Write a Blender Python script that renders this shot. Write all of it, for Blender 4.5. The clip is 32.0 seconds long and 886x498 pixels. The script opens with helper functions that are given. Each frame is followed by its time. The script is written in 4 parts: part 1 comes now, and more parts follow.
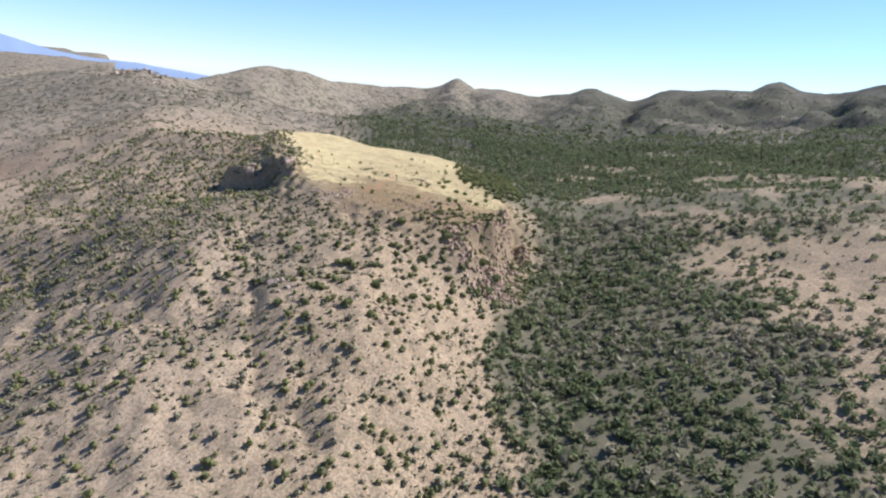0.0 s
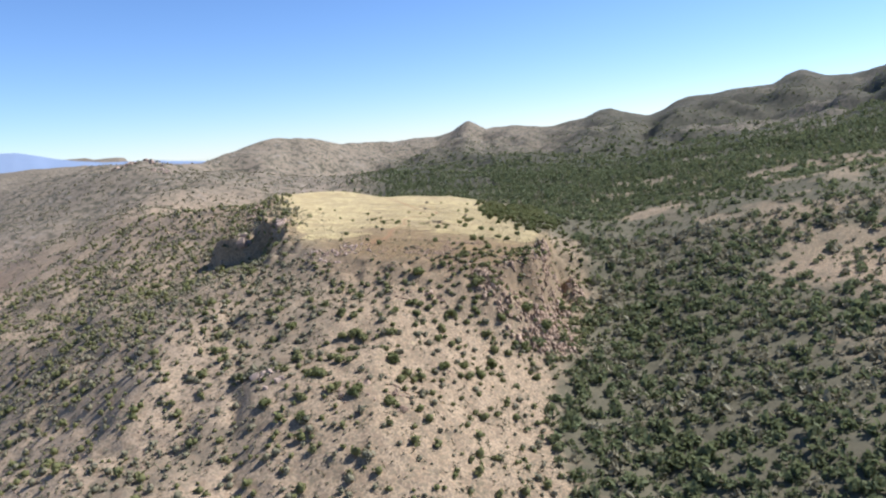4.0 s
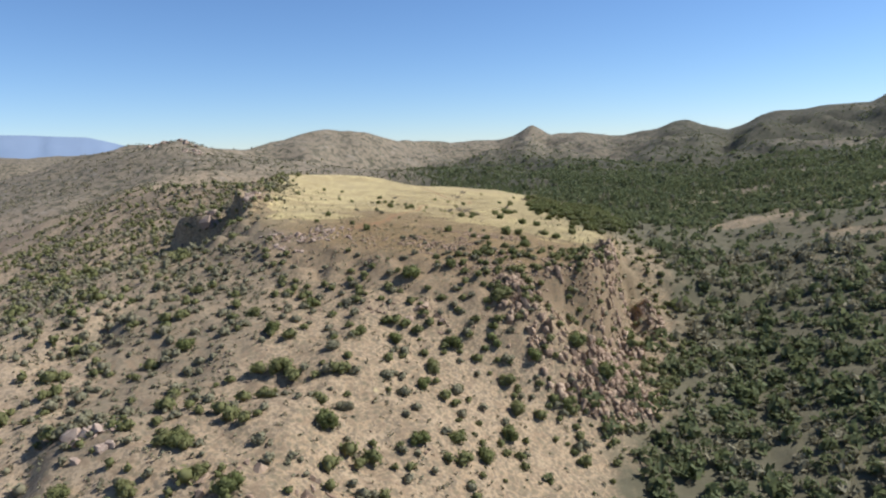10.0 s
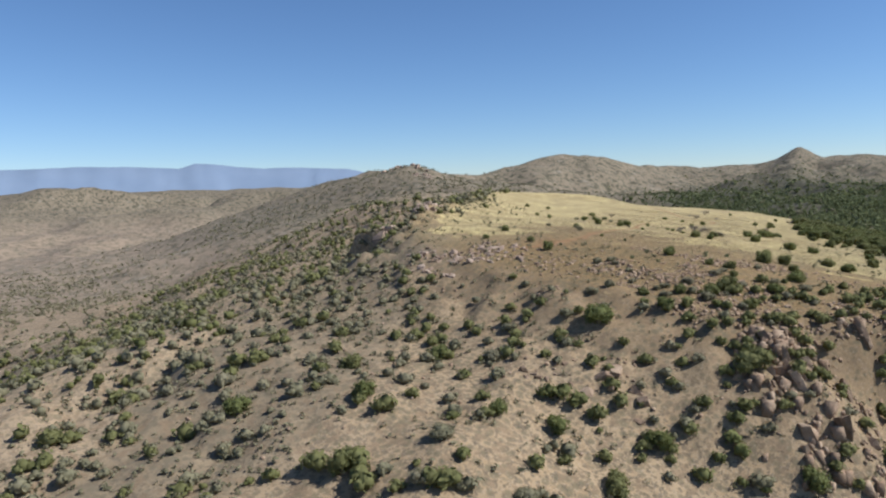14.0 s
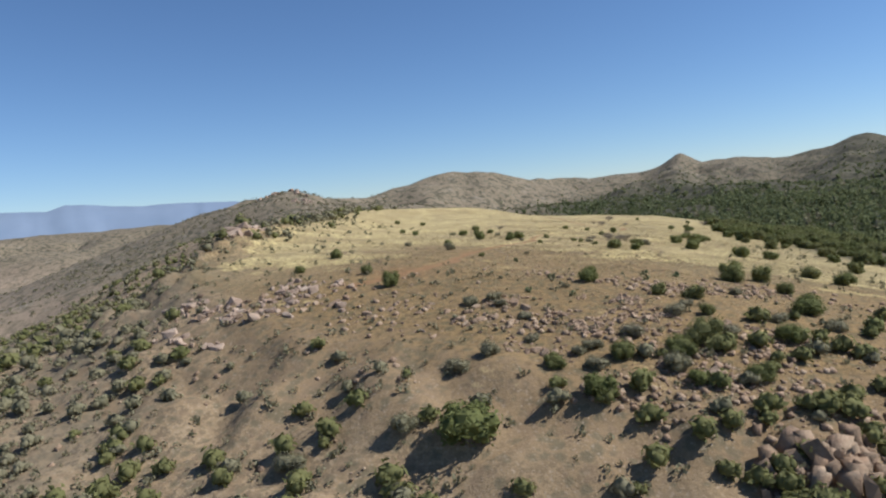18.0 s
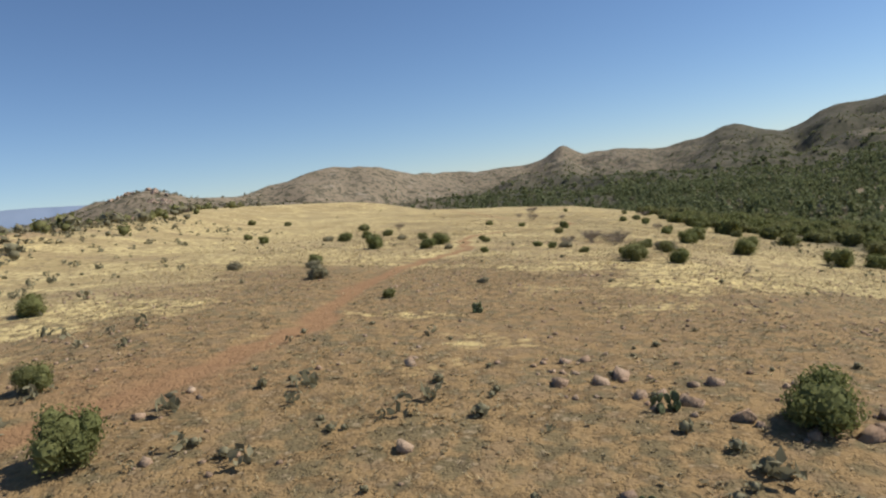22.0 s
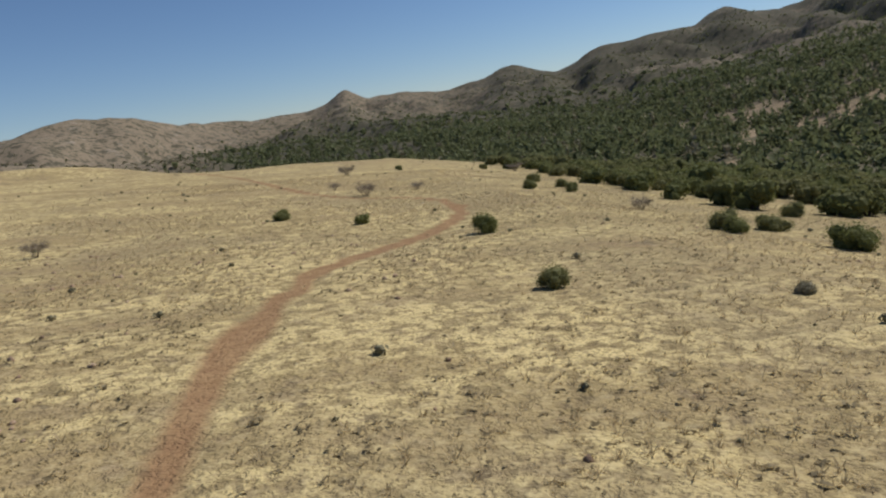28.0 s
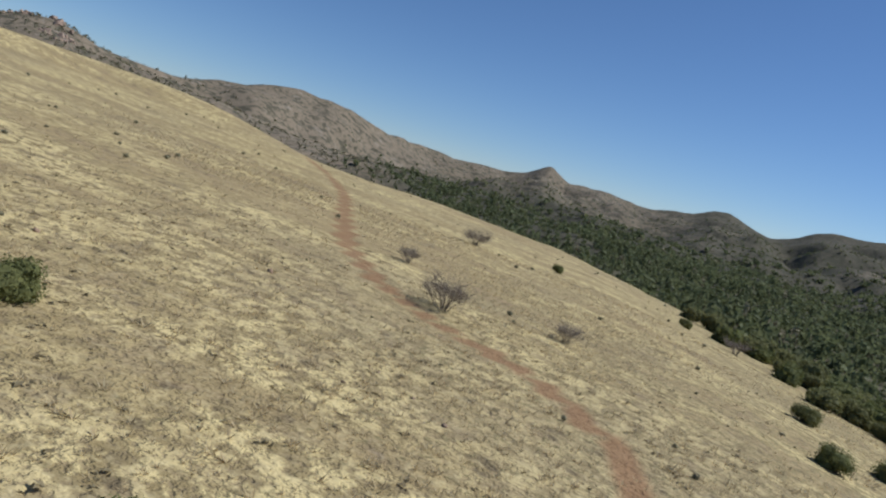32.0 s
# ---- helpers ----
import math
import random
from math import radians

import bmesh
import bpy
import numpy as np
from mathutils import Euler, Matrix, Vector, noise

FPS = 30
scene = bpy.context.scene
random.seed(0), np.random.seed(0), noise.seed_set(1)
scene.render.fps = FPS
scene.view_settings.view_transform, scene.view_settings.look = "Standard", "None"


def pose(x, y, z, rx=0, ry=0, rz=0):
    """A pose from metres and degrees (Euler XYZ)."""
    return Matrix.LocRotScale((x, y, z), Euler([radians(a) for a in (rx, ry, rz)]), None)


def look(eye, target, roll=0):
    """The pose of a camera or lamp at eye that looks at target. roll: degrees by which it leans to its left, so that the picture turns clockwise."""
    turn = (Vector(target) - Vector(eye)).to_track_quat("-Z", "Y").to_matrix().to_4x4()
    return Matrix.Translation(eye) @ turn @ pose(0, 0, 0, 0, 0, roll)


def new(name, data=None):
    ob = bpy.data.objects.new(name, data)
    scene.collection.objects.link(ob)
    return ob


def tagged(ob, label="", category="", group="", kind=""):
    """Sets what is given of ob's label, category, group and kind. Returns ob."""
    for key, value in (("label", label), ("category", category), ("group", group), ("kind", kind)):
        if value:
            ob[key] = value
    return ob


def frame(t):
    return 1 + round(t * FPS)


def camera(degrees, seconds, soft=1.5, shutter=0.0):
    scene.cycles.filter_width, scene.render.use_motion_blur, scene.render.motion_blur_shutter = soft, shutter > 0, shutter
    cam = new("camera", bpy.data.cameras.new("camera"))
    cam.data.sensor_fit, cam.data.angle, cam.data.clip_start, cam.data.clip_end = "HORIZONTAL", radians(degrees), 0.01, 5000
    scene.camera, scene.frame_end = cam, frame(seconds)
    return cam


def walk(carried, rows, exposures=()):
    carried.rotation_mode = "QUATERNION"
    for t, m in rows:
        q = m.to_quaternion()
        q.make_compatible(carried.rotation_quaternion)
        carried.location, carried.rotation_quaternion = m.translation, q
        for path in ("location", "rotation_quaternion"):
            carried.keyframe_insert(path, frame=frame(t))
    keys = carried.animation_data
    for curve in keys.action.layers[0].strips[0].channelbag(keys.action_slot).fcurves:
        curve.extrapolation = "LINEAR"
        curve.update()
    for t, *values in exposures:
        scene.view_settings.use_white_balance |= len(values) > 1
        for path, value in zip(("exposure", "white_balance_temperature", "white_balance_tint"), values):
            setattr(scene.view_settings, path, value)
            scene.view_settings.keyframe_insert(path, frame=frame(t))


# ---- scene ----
cam = camera(64.2, 32.0, soft=2.2)
METRES, EYE, TILT, LEAN, TURN = 560.0, 70.0, -13.0, -4.5, 0.0
ROWS = [
    (0.0, 0.0, 0.0, 0.0, 0.0, 0.0, 0.0),
    (0.5, 0.0009, 0.0166, 0.0001, 1.25, 1.03, 1.96),
    (1.0, 0.0013, 0.0342, -0.0002, 3.73, 1.25, 4.42),
    (1.5, 0.0018, 0.0516, -0.0001, 5.16, 1.91, 4.86),
    (2.0, 0.0022, 0.0686, 0.0001, 4.78, 2.38, 6.62),
    (2.5, 0.002, 0.0857, -0.0002, 4.92, 3.37, 7.75),
    (4.5, 0.0074, 0.1531, 0.002, 1.54, 4.09, 8.94),
    (5.0, 0.0091, 0.1696, 0.0024, -0.86, 3.57, 8.25),
    (5.5, 0.0112, 0.1863, 0.0026, -1.83, 4.06, 7.17),
    (6.0, 0.0131, 0.2036, 0.0023, -1.48, 3.43, 4.94),
    (6.5, 0.0152, 0.2207, 0.0023, -0.86, 3.03, 3.42),
    (7.0, 0.0169, 0.2377, 0.0018, 0.69, 3.45, 1.0),
    (7.5, 0.0184, 0.2546, 0.0019, 1.96, 4.2, -0.46),
    (8.0, 0.0195, 0.2713, 0.0016, 3.42, 4.77, 1.64),
    (8.5, 0.0203, 0.2883, 0.0019, 6.08, 4.4, 3.05),
    (9.0, 0.0208, 0.3049, 0.0021, 6.87, 3.96, 2.22),
    (9.5, 0.0212, 0.321, 0.0028, 6.95, 5.07, 3.15),
    (10.0, 0.0215, 0.3373, 0.0034, 7.57, 5.55, 4.54),
    (10.5, 0.0215, 0.3538, 0.0044, 9.89, 6.64, 5.16),
    (11.0, 0.0215, 0.3705, 0.0052, 11.89, 7.56, 5.21),
    (11.5, 0.0215, 0.3865, 0.0063, 15.33, 8.76, 4.62),
    (12.0, 0.0209, 0.4027, 0.0074, 18.22, 10.01, 4.2),
    (12.5, 0.0203, 0.4184, 0.0088, 19.65, 10.77, 3.13),
    (13.0, 0.0195, 0.4344, 0.0105, 22.86, 10.67, 3.08),
    (13.5, 0.0183, 0.4501, 0.0122, 25.45, 8.72, 0.97),
    (14.0, 0.0169, 0.4654, 0.014, 26.51, 8.78, 0.17),
    (14.5, 0.0155, 0.4806, 0.0161, 27.02, 9.15, 1.64),
    (16.5, 0.0048, 0.5414, 0.0266, 25.93, 9.8, 1.97),
    (17.0, 0.0015, 0.5566, 0.0295, 22.82, 8.72, 2.71),
    (17.5, -0.0023, 0.5715, 0.0324, 21.49, 10.36, 5.04),
    (18.0, -0.0065, 0.5866, 0.0352, 19.25, 10.39, 5.53),
    (18.5, -0.0109, 0.602, 0.0381, 17.3, 10.09, 4.91),
    (19.0, -0.0156, 0.6172, 0.0411, 16.62, 10.27, 6.16),
    (19.5, -0.0205, 0.6323, 0.0445, 15.39, 9.99, 8.84),
    (20.0, -0.0252, 0.6474, 0.0481, 14.17, 10.11, 10.56),
    (20.5, -0.0297, 0.6623, 0.0516, 12.14, 9.59, 12.32),
    (21.0, -0.034, 0.6773, 0.0553, 10.11, 8.66, 12.12),
    (21.5, -0.0378, 0.6925, 0.0588, 10.05, 8.41, 11.73),
    (22.0, -0.0414, 0.7076, 0.0624, 10.34, 9.03, 9.05),
    (22.5, -0.0449, 0.7228, 0.066, 10.29, 8.59, 5.88),
    (23.0, -0.0485, 0.7383, 0.0697, 9.72, 8.71, 6.4),
    (23.5, -0.0522, 0.7537, 0.0733, 7.04, 8.37, 10.33),
    (24.0, -0.0555, 0.7693, 0.0773, 5.99, 8.2, 16.0),
    (24.5, -0.0583, 0.7844, 0.0812, 3.2, 6.36, 17.4),
    (26.5, -0.0579, 0.8359, 0.0929, -7.96, 2.14, 23.15),
    (27.0, -0.0576, 0.848, 0.0959, -7.09, 2.62, 18.87),
    (27.5, -0.0566, 0.8608, 0.0985, -6.46, 2.73, 14.81),
    (28.0, -0.0553, 0.8736, 0.101, -6.68, 1.34, 14.77),
    (28.5, -0.0539, 0.8862, 0.1032, -6.84, 0.86, 13.66),
    (29.0, -0.0523, 0.899, 0.1051, -8.39, 1.78, 12.84),
    (29.5, -0.0507, 0.9119, 0.107, -8.26, 2.16, 11.48),
    (30.0, -0.0489, 0.9248, 0.1091, -6.67, 3.06, 4.5),
    (30.5, -0.0471, 0.9379, 0.1114, -5.92, 3.36, 0.37),
    (31.0, -0.0454, 0.9512, 0.1138, -2.51, 4.78, -1.75),
    (31.5, -0.0442, 0.9643, 0.1164, 1.16, 6.59, -6.4),
    (32.0, -0.0436, 0.9776, 0.1192, 3.42, 7.68, -11.65),
]
walk(cam, [(t, pose(0, 0, EYE, TILT, LEAN, TURN) @ pose(METRES * x, METRES * y, METRES * z, 90 + pitch, roll, yaw)) for t, x, y, z, yaw, pitch, roll in ROWS],
     [(0.0, 0.9, 5250, 16), (2.5, 0.86, 5250, 16), (6.0, 0.68, 5350, 14), (10.0, 0.5, 5450, 11), (14.0, 0.33, 5450, 10), (19.0, 0.28, 5600, 10), (22.0, 0.25, 5950, 11), (24.0, 0.06, 5900, 12), (28.0, -0.16, 5850, 12), (30.0, -0.16, 5750, 12), (32.0, -0.1, 5350, 11)])

# ---- world, sun ----
SUN_AZ, SUN_EL = 74.0, 46.0          # degrees clockwise from +y, and above the horizon
world = bpy.data.worlds.new("sky")
scene.world = world
world.use_nodes = True
_wn = world.node_tree.nodes
_sky = _wn.new("ShaderNodeTexSky")
_sky.sky_type = "NISHITA"
_sky.sun_disc = False
_sky.sun_elevation = radians(SUN_EL)
_sky.sun_rotation = radians(SUN_AZ)
_sky.altitude = 1500
_sky.air_density, _sky.dust_density, _sky.ozone_density = 1.0, 0.0, 3.2
world.node_tree.links.new(_sky.outputs[0], _wn["Background"].inputs[0])
_wn["Background"].inputs[1].default_value = 0.078
_a, _e = radians(SUN_AZ), radians(SUN_EL)
sun = new("sun", bpy.data.lights.new("sun", "SUN"))
sun.data.energy, sun.data.angle, sun.data.color = 4.9, radians(0.55), (1.0, 0.905, 0.76)
sun.matrix_world = look((400 * math.sin(_a), 400 + 400 * math.cos(_a), 400), (400 * math.sin(_a) - math.sin(_a) * math.cos(_e), 400 + 400 * math.cos(_a) - math.cos(_a) * math.cos(_e), 400 - math.sin(_e)))

# ---- the lie of the land ----
def sm(a, b, v):
    t = np.clip((v - a) / (b - a), 0.0, 1.0)
    return t * t * (3 - 2 * t)


def lattice(i, j, seed):
    """A random number in 0..1 for each whole-number pair."""
    h = (i.astype(np.int64) * 374761393 + j.astype(np.int64) * 668265263 + seed * 1442695041) & 0x7FFFFFFF
    h = ((h ^ (h >> 13)) * 1274126177) & 0x7FFFFFFF
    h = ((h ^ (h >> 15)) * 2246822519) & 0x7FFFFFFF
    return ((h ^ (h >> 16)) & 0xFFFFF) / 0xFFFFF


def value_noise(x, y, seed):
    i, j = np.floor(x), np.floor(y)
    u, v = x - i, y - j
    u, v = u * u * (3 - 2 * u), v * v * (3 - 2 * v)
    a, b = lattice(i, j, seed), lattice(i + 1, j, seed)
    c, d = lattice(i, j + 1, seed), lattice(i + 1, j + 1, seed)
    return (a + (b - a) * u) * (1 - v) + (c + (d - c) * u) * v - 0.5


def fbm(x, y, size, octaves, seed, gain=0.5):
    total, amp = 0.0, 1.0
    for k in range(octaves):
        ca, sa = math.cos(0.6 + k), math.sin(0.6 + k)
        total = total + amp * value_noise((x * ca - y * sa) / size, (x * sa + y * ca) / size, seed + 17 * k)
        size, amp = size * 0.5, amp * gain
    return total


# outline of the mesa's flat top, clockwise from the nose
MESA = np.array([(-56, 404), (-22, 390), (10, 386), (33, 398), (48, 440), (55, 520), (60, 600), (62, 690), (45, 714), (0, 730), (-50, 729),
                 (-98, 734), (-130, 718), (-156, 664), (-128, 565), (-98, 480), (-82, 432)], float)


def mesa_distance(x, y):
    """Metres outside the mesa's outline; minus inside."""
    best = np.full(np.shape(x), 1e9)
    inside = np.zeros(np.shape(x), bool)
    n = len(MESA)
    for k in range(n):
        (ax, ay), (bx, by) = MESA[k], MESA[(k + 1) % n]
        ex, ey = bx - ax, by - ay
        t = np.clip(((x - ax) * ex + (y - ay) * ey) / (ex * ex + ey * ey), 0, 1)
        best = np.minimum(best, np.hypot(x - ax - t * ex, y - ay - t * ey))
        if ay != by:
            inside ^= ((ay > y) != (by > y)) & (x < ax + (y - ay) * ex / ey)
    return np.where(inside, -best, best)


# skyline round the place, seen from (14, 167): azimuth, distance, height of the crest
CREST_AZ = [-75, -50, -38, -34, -31.6, -29.8, -26.5, -24.6, -21.6, -19, -17, -15.2, -14.2, -12.4, -10.3, -8, -5, -2, -0.6, 0.3, 0.9, 1.5, 2.3, 4.6, 7, 8.3, 10.2, 11.4, 12.4, 13.6, 15.2, 16.3, 17.4, 18.5, 20, 22, 24.3, 25.4, 26.4, 27.8, 29.4, 30.4, 31.4, 32.4, 34, 40, 60, 80]
CREST_R = [1300, 1300, 1300, 1300, 1300, 1300, 1300, 1300, 1350, 1480, 1550, 1600, 1600, 1600, 1700, 1850, 2050, 2120, 2140, 2150, 2150, 2150, 2150, 2150, 2150, 2160, 2174, 2183, 2190, 2200, 2211, 2218, 2224, 2231, 2240, 2257, 2277, 2286, 2295, 2286, 2258, 2240, 2200, 2150, 2100, 2000, 1900, 2000]
CREST_Z = [-60, -60, -40, 12, 38, 51, 53, 49, 43, 57, 73, 82, 76, 79, 60, 57, 55, 54, 65, 86, 98, 85, 67, 74, 56, 61, 78, 99, 104, 86, 67, 78, 100, 114, 116, 127, 129, 155, 163, 141, 134, 138, 150, 162, 172, 190, 190, 180]

FINE_AZ = np.arange(-76, 81, 0.15)
_k = np.exp(-(np.arange(-8, 9) * 0.15 / 0.24) ** 2)
FINE_Z = np.convolve(np.pad(np.interp(FINE_AZ, CREST_AZ, CREST_Z), 8, "edge"), _k / _k.sum(), "valid")
_k = np.exp(-(np.arange(-20, 21) * 0.15 / 1.6) ** 2)
FINE_R = np.convolve(np.pad(np.interp(FINE_AZ, CREST_AZ, CREST_R), 20, "edge"), _k / _k.sum(), "valid")


def softmax(a, b, k):
    d = np.abs(a - b)
    m = np.maximum(0, k - d)
    return np.maximum(a, b) + m * m / (4 * k)


# the ridge that leads from the mesa's west rim back to the rocky knoll: x, y, height
RIDGE = ((-150, 612, 14), (-190, 636, 13.5), (-245, 668, 9), (-300, 770, 6), (-365, 940, 11), (-385, 1040, 19), (-430, 1120, 36), (-500, 1195, 53), (-600, 1260, 48), (-720, 1300, 38))


def ridge_height(x, y):
    best, top = np.full(np.shape(x), 1e9), np.full(np.shape(x), -200.0)
    for (ax, ay, az), (bx, by, bz) in zip(RIDGE[:-1], RIDGE[1:]):
        ex, ey = bx - ax, by - ay
        t = np.clip(((x - ax) * ex + (y - ay) * ey) / (ex * ex + ey * ey), 0, 1)
        d = np.hypot(x - ax - t * ex, y - ay - t * ey)
        west = (x - ax) * ey - (y - ay) * ex < 0
        fall = np.where(west, 0.33 + 0.14 * sm(800, 680, y), 0.19)
        h = az + (bz - az) * t - fall * np.maximum(0, d - 10) * (1 - 0.25 * np.exp(-d / 40))
        top = np.where(h > top, h, top)
    return np.where(top < -45, -45 - 60 * (1 - np.exp((top + 45) / 60)), top)


def height(x, y, fine=True):
    x, y = np.asarray(x, float), np.asarray(y, float)
    d0 = mesa_distance(x, y)
    wob = fbm(x, y, 60, 3, 5)
    d = np.maximum(0, d0 + np.clip(d0 + 20, 0, 25) * 0.45 * wob)
    # the flat top, rising gently towards its west rim
    top = 4.7 - 0.10 * (np.clip(x, -190, 70) + 20) - 0.10 * np.clip(x + 5, 0, 60) - 0.008 * (np.clip(y, 400, 730) - 460) - 0.02 * np.clip(y - 490, 0, 60) + 0.6 * fbm(x, y, 60, 2, 9)
    rim = 3.0 * np.exp(-((d0 + 12) / 14.0) ** 2) * sm(-60, -110, x) * sm(430, 520, y)
    # its flanks
    front = 11 * sm(-36, 34, d0 + 10 * wob) + 0.19 * d + 0.24 * np.maximum(0, d - 100) + 0.42 * np.maximum(0, x + 28) * sm(2, 40, d)
    front = front + 0.28 * np.maximum(0, -115 - x)
    front = np.where(front > 70, 70 + 35 * (1 - np.exp(-(front - 70) / 35)), front)
    scar = np.exp(-((y - 490) / 46.0) ** 2)
    west = (8 + 12 * scar) * sm(0, 26 - 12 * scar, d) + 0.25 * d
    west = np.where(west > 60, 60 + 50 * (1 - np.exp(-(west - 60) / 50)), west)
    bluff = sm(475, 440, y)
    east = (24 * bluff + 3) * sm(0, 8, d) + 0.25 * d + 0.25 * d * bluff
    we = sm(0, 45, x + 0.25 * (y - 400)) * sm(372, 402, y)
    ww = sm(-30, -110, x) * sm(380, 470, y)
    drop = front * (1 - ww) + west * ww
    drop = drop * (1 - we) + east * we
    massif = top + rim - drop
    # the shaded scarp in the west rim, with an alcove to each side of its pillar
    s = (x + 152) * 0.506 + (y - 510) * 0.863 + 9 * fbm(x, y, 16, 3, 27)
    u = (x + 152) * 0.863 - (y - 510) * 0.506
    rise = (15 - 6 * np.exp(-((u - 30) / 5.0) ** 2)) * sm(0, 2.6, s) * np.exp(-(np.maximum(s, 0) / 30.0) ** 2) * sm(-8, 8, u) * sm(78, 60, u)
    massif = massif + np.minimum(rise, np.maximum(0, top - 1 - 0.22 * np.maximum(0, 40 - u) - massif))
    # gullies down the flanks
    g = fbm(x, y, 64, 4, 21, 0.6)
    massif = massif - (1 - np.abs(g) * 3.2).clip(0, 1) ** 1.3 * 3.4 * sm(15, 70, d) * sm(400, 150, d) * (1 - we)
    # canyon on the east side and the hillside beyond it
    xc = 60 + (y - 300) * 0.25 + 14 * fbm(x, y, 120, 2, 33)
    zc = np.interp(y, [-200, 100, 200, 300, 400, 507, 600, 900, 1500], [-125, -92, -76, -60, -44, -23, -17, -20, -14])
    over = np.maximum(0, x - np.maximum(xc, 0))
    floor = zc + 0.17 * over * np.exp(-over / 900) + 0.10 * np.maximum(0, xc - x) * sm(700, 500, y)
    floor = floor + fbm(x, y, 150, 4, 41) * 16 * sm(20, 160, np.abs(x - xc)) * sm(0, 150, d)
    west_plain = -92 + 0.05 * np.maximum(0, np.hypot(x, y - 300) - 1300) + 26 * fbm(x, y, 420, 4, 47) + 20 * np.maximum(0, fbm(x, y, 900, 2, 51)) + (16 - 75 * np.abs(fbm(x, y, 520, 4, 53, 0.55))) * sm(700, 1500, np.hypot(x, y - 300))
    side = sm(-60, 30, x + 0.18 * (y - 300) * (y > 300) + 0.35 * np.maximum(0, y - 900))
    floor = west_plain * (1 - side) + floor * side
    # the crests round about
    px, py = x - 14, y - 167
    r, az = np.hypot(px, py), np.degrees(np.arctan2(px, py))
    az = az + 4.0 * fbm(x, y, 260, 4, 61) * sm(0.0, 0.25, np.abs(1 - r / np.interp(az, CREST_AZ, CREST_R)))
    cr, cz = np.interp(az, FINE_AZ, FINE_R), np.interp(az, FINE_AZ, FINE_Z)
    q = r / cr
    g = np.where(q < 1, 0.35 * np.clip((q - 0.34) / 0.66, 0, 1) + 0.65 * np.clip((q - 0.5) / 0.5, 0, 1) ** 2.0, np.exp(-((q - 1) / 0.35) ** 2))
    ahead = sm(-44, -30, az) * sm(118, 95, az) * (py > -800)
    spur = fbm(x, y, 330, 5, 71, 0.5)
    crest = (cz - floor) * g * ahead
    crest = crest + (np.abs(spur) * -85 + 11) * (1 - 0.6 * sm(-8, -3, az) * sm(13, 9, az)) * np.clip(g * (1 - g) * 4, 0, 1) * ahead + 7 * fbm(x, y, 60, 3, 77) * g * ahead
    ravine = np.abs(fbm(az * 30 + 30 * fbm(x, y, 300, 2, 75), q * 200, 110, 3, 73, 0.45))
    crest = crest - (1 - 2.6 * ravine).clip(0, 1) ** 1.5 * 20 * np.clip(g * (1 - g) * 4, 0, 1) ** 1.3 * ahead * sm(6, 14, az)
    crest = crest + (9 - 46 * np.abs(fbm(x, y, 210, 4, 79, 0.6))) * np.clip(g * 3, 0, 1) * np.clip((1 - g) * 2.5, 0.12, 1) * ahead * sm(-16, -6, az)
    ribs = np.abs(fbm(x + 40 * fbm(x, y, 150, 2, 181), y, 95, 4, 183, 0.55))
    crest = crest + (3 - 15 * ribs) * np.clip(g * 2.2, 0, 1) * np.clip((1 - g) * 3, 0.1, 1) * ahead
    for hx, hy, hz, hw in ((-1610, 2140, 95, 130), (-1500, 1750, 45, 200), (-1250, 2300, 55, 260), (-2300, 2000, 80, 330), (-900, 1150, 30, 160)):
        floor = floor + hz * np.exp(-((x - hx) ** 2 + (y - hy) ** 2) / hw ** 2) * (1 + 0.5 * fbm(x, y, 120, 3, 83))
    spur_top = ridge_height(x, y) + 10 * fbm(x, y, 90, 3, 201) - (1 - np.abs(fbm(x, y, 70, 3, 203)) * 3).clip(0, 1) * 4
    massif = softmax(massif, spur_top, 10.0)
    h = softmax(massif, floor + crest, 8.0)
    if fine:
        slope = sm(3, 20, d) * sm(900, 400, d)
        h = h + fbm(x, y, 22, 5, 81, 0.62) * (0.25 + 1.5 * slope) - np.abs(fbm(x, y, 7, 2, 91)) * (0.1 + 0.9 * slope)
        # broken rock along the nose and the rim
        crag = np.exp(-((d0 - 7) / 10.0) ** 2) * np.maximum(0.5 * sm(430, 400, y), np.maximum(sm(15, 35, x) * sm(480, 440, y), sm(-60, -90, x) * sm(580, 520, y)))
        h = h + crag * (np.abs(fbm(x, y, 9, 3, 95)) * (9.0 + 6.0 * sm(12, 26, x)) - 1.0)
    return h

# ---- materials ----
def material(name):
    m = bpy.data.materials.new(name)
    m.use_nodes = True
    return m, m.node_tree.nodes, m.node_tree.links, m.node_tree.nodes["Principled BSDF"]


def noise_node(n, l, coord, scale, detail=4.0, rough=0.55):
    t = n.new("ShaderNodeTexNoise")
    t.inputs["Scale"].default_value, t.inputs["Detail"].default_value, t.inputs["Roughness"].default_value = scale, detail, rough
    l.new(coord, t.inputs["Vector"])
    return t.outputs["Fac"]


def ramp(n, l, fac, stops):
    r = n.new("ShaderNodeValToRGB")
    e = r.color_ramp.elements
    while len(e) < len(stops):
        e.new(0.5)
    for k, (p, c) in enumerate(stops):
        e[k].position, e[k].color = p, (*c, 1) if len(c) == 3 else c
    l.new(fac, r.inputs[0])
    return r.outputs[0]


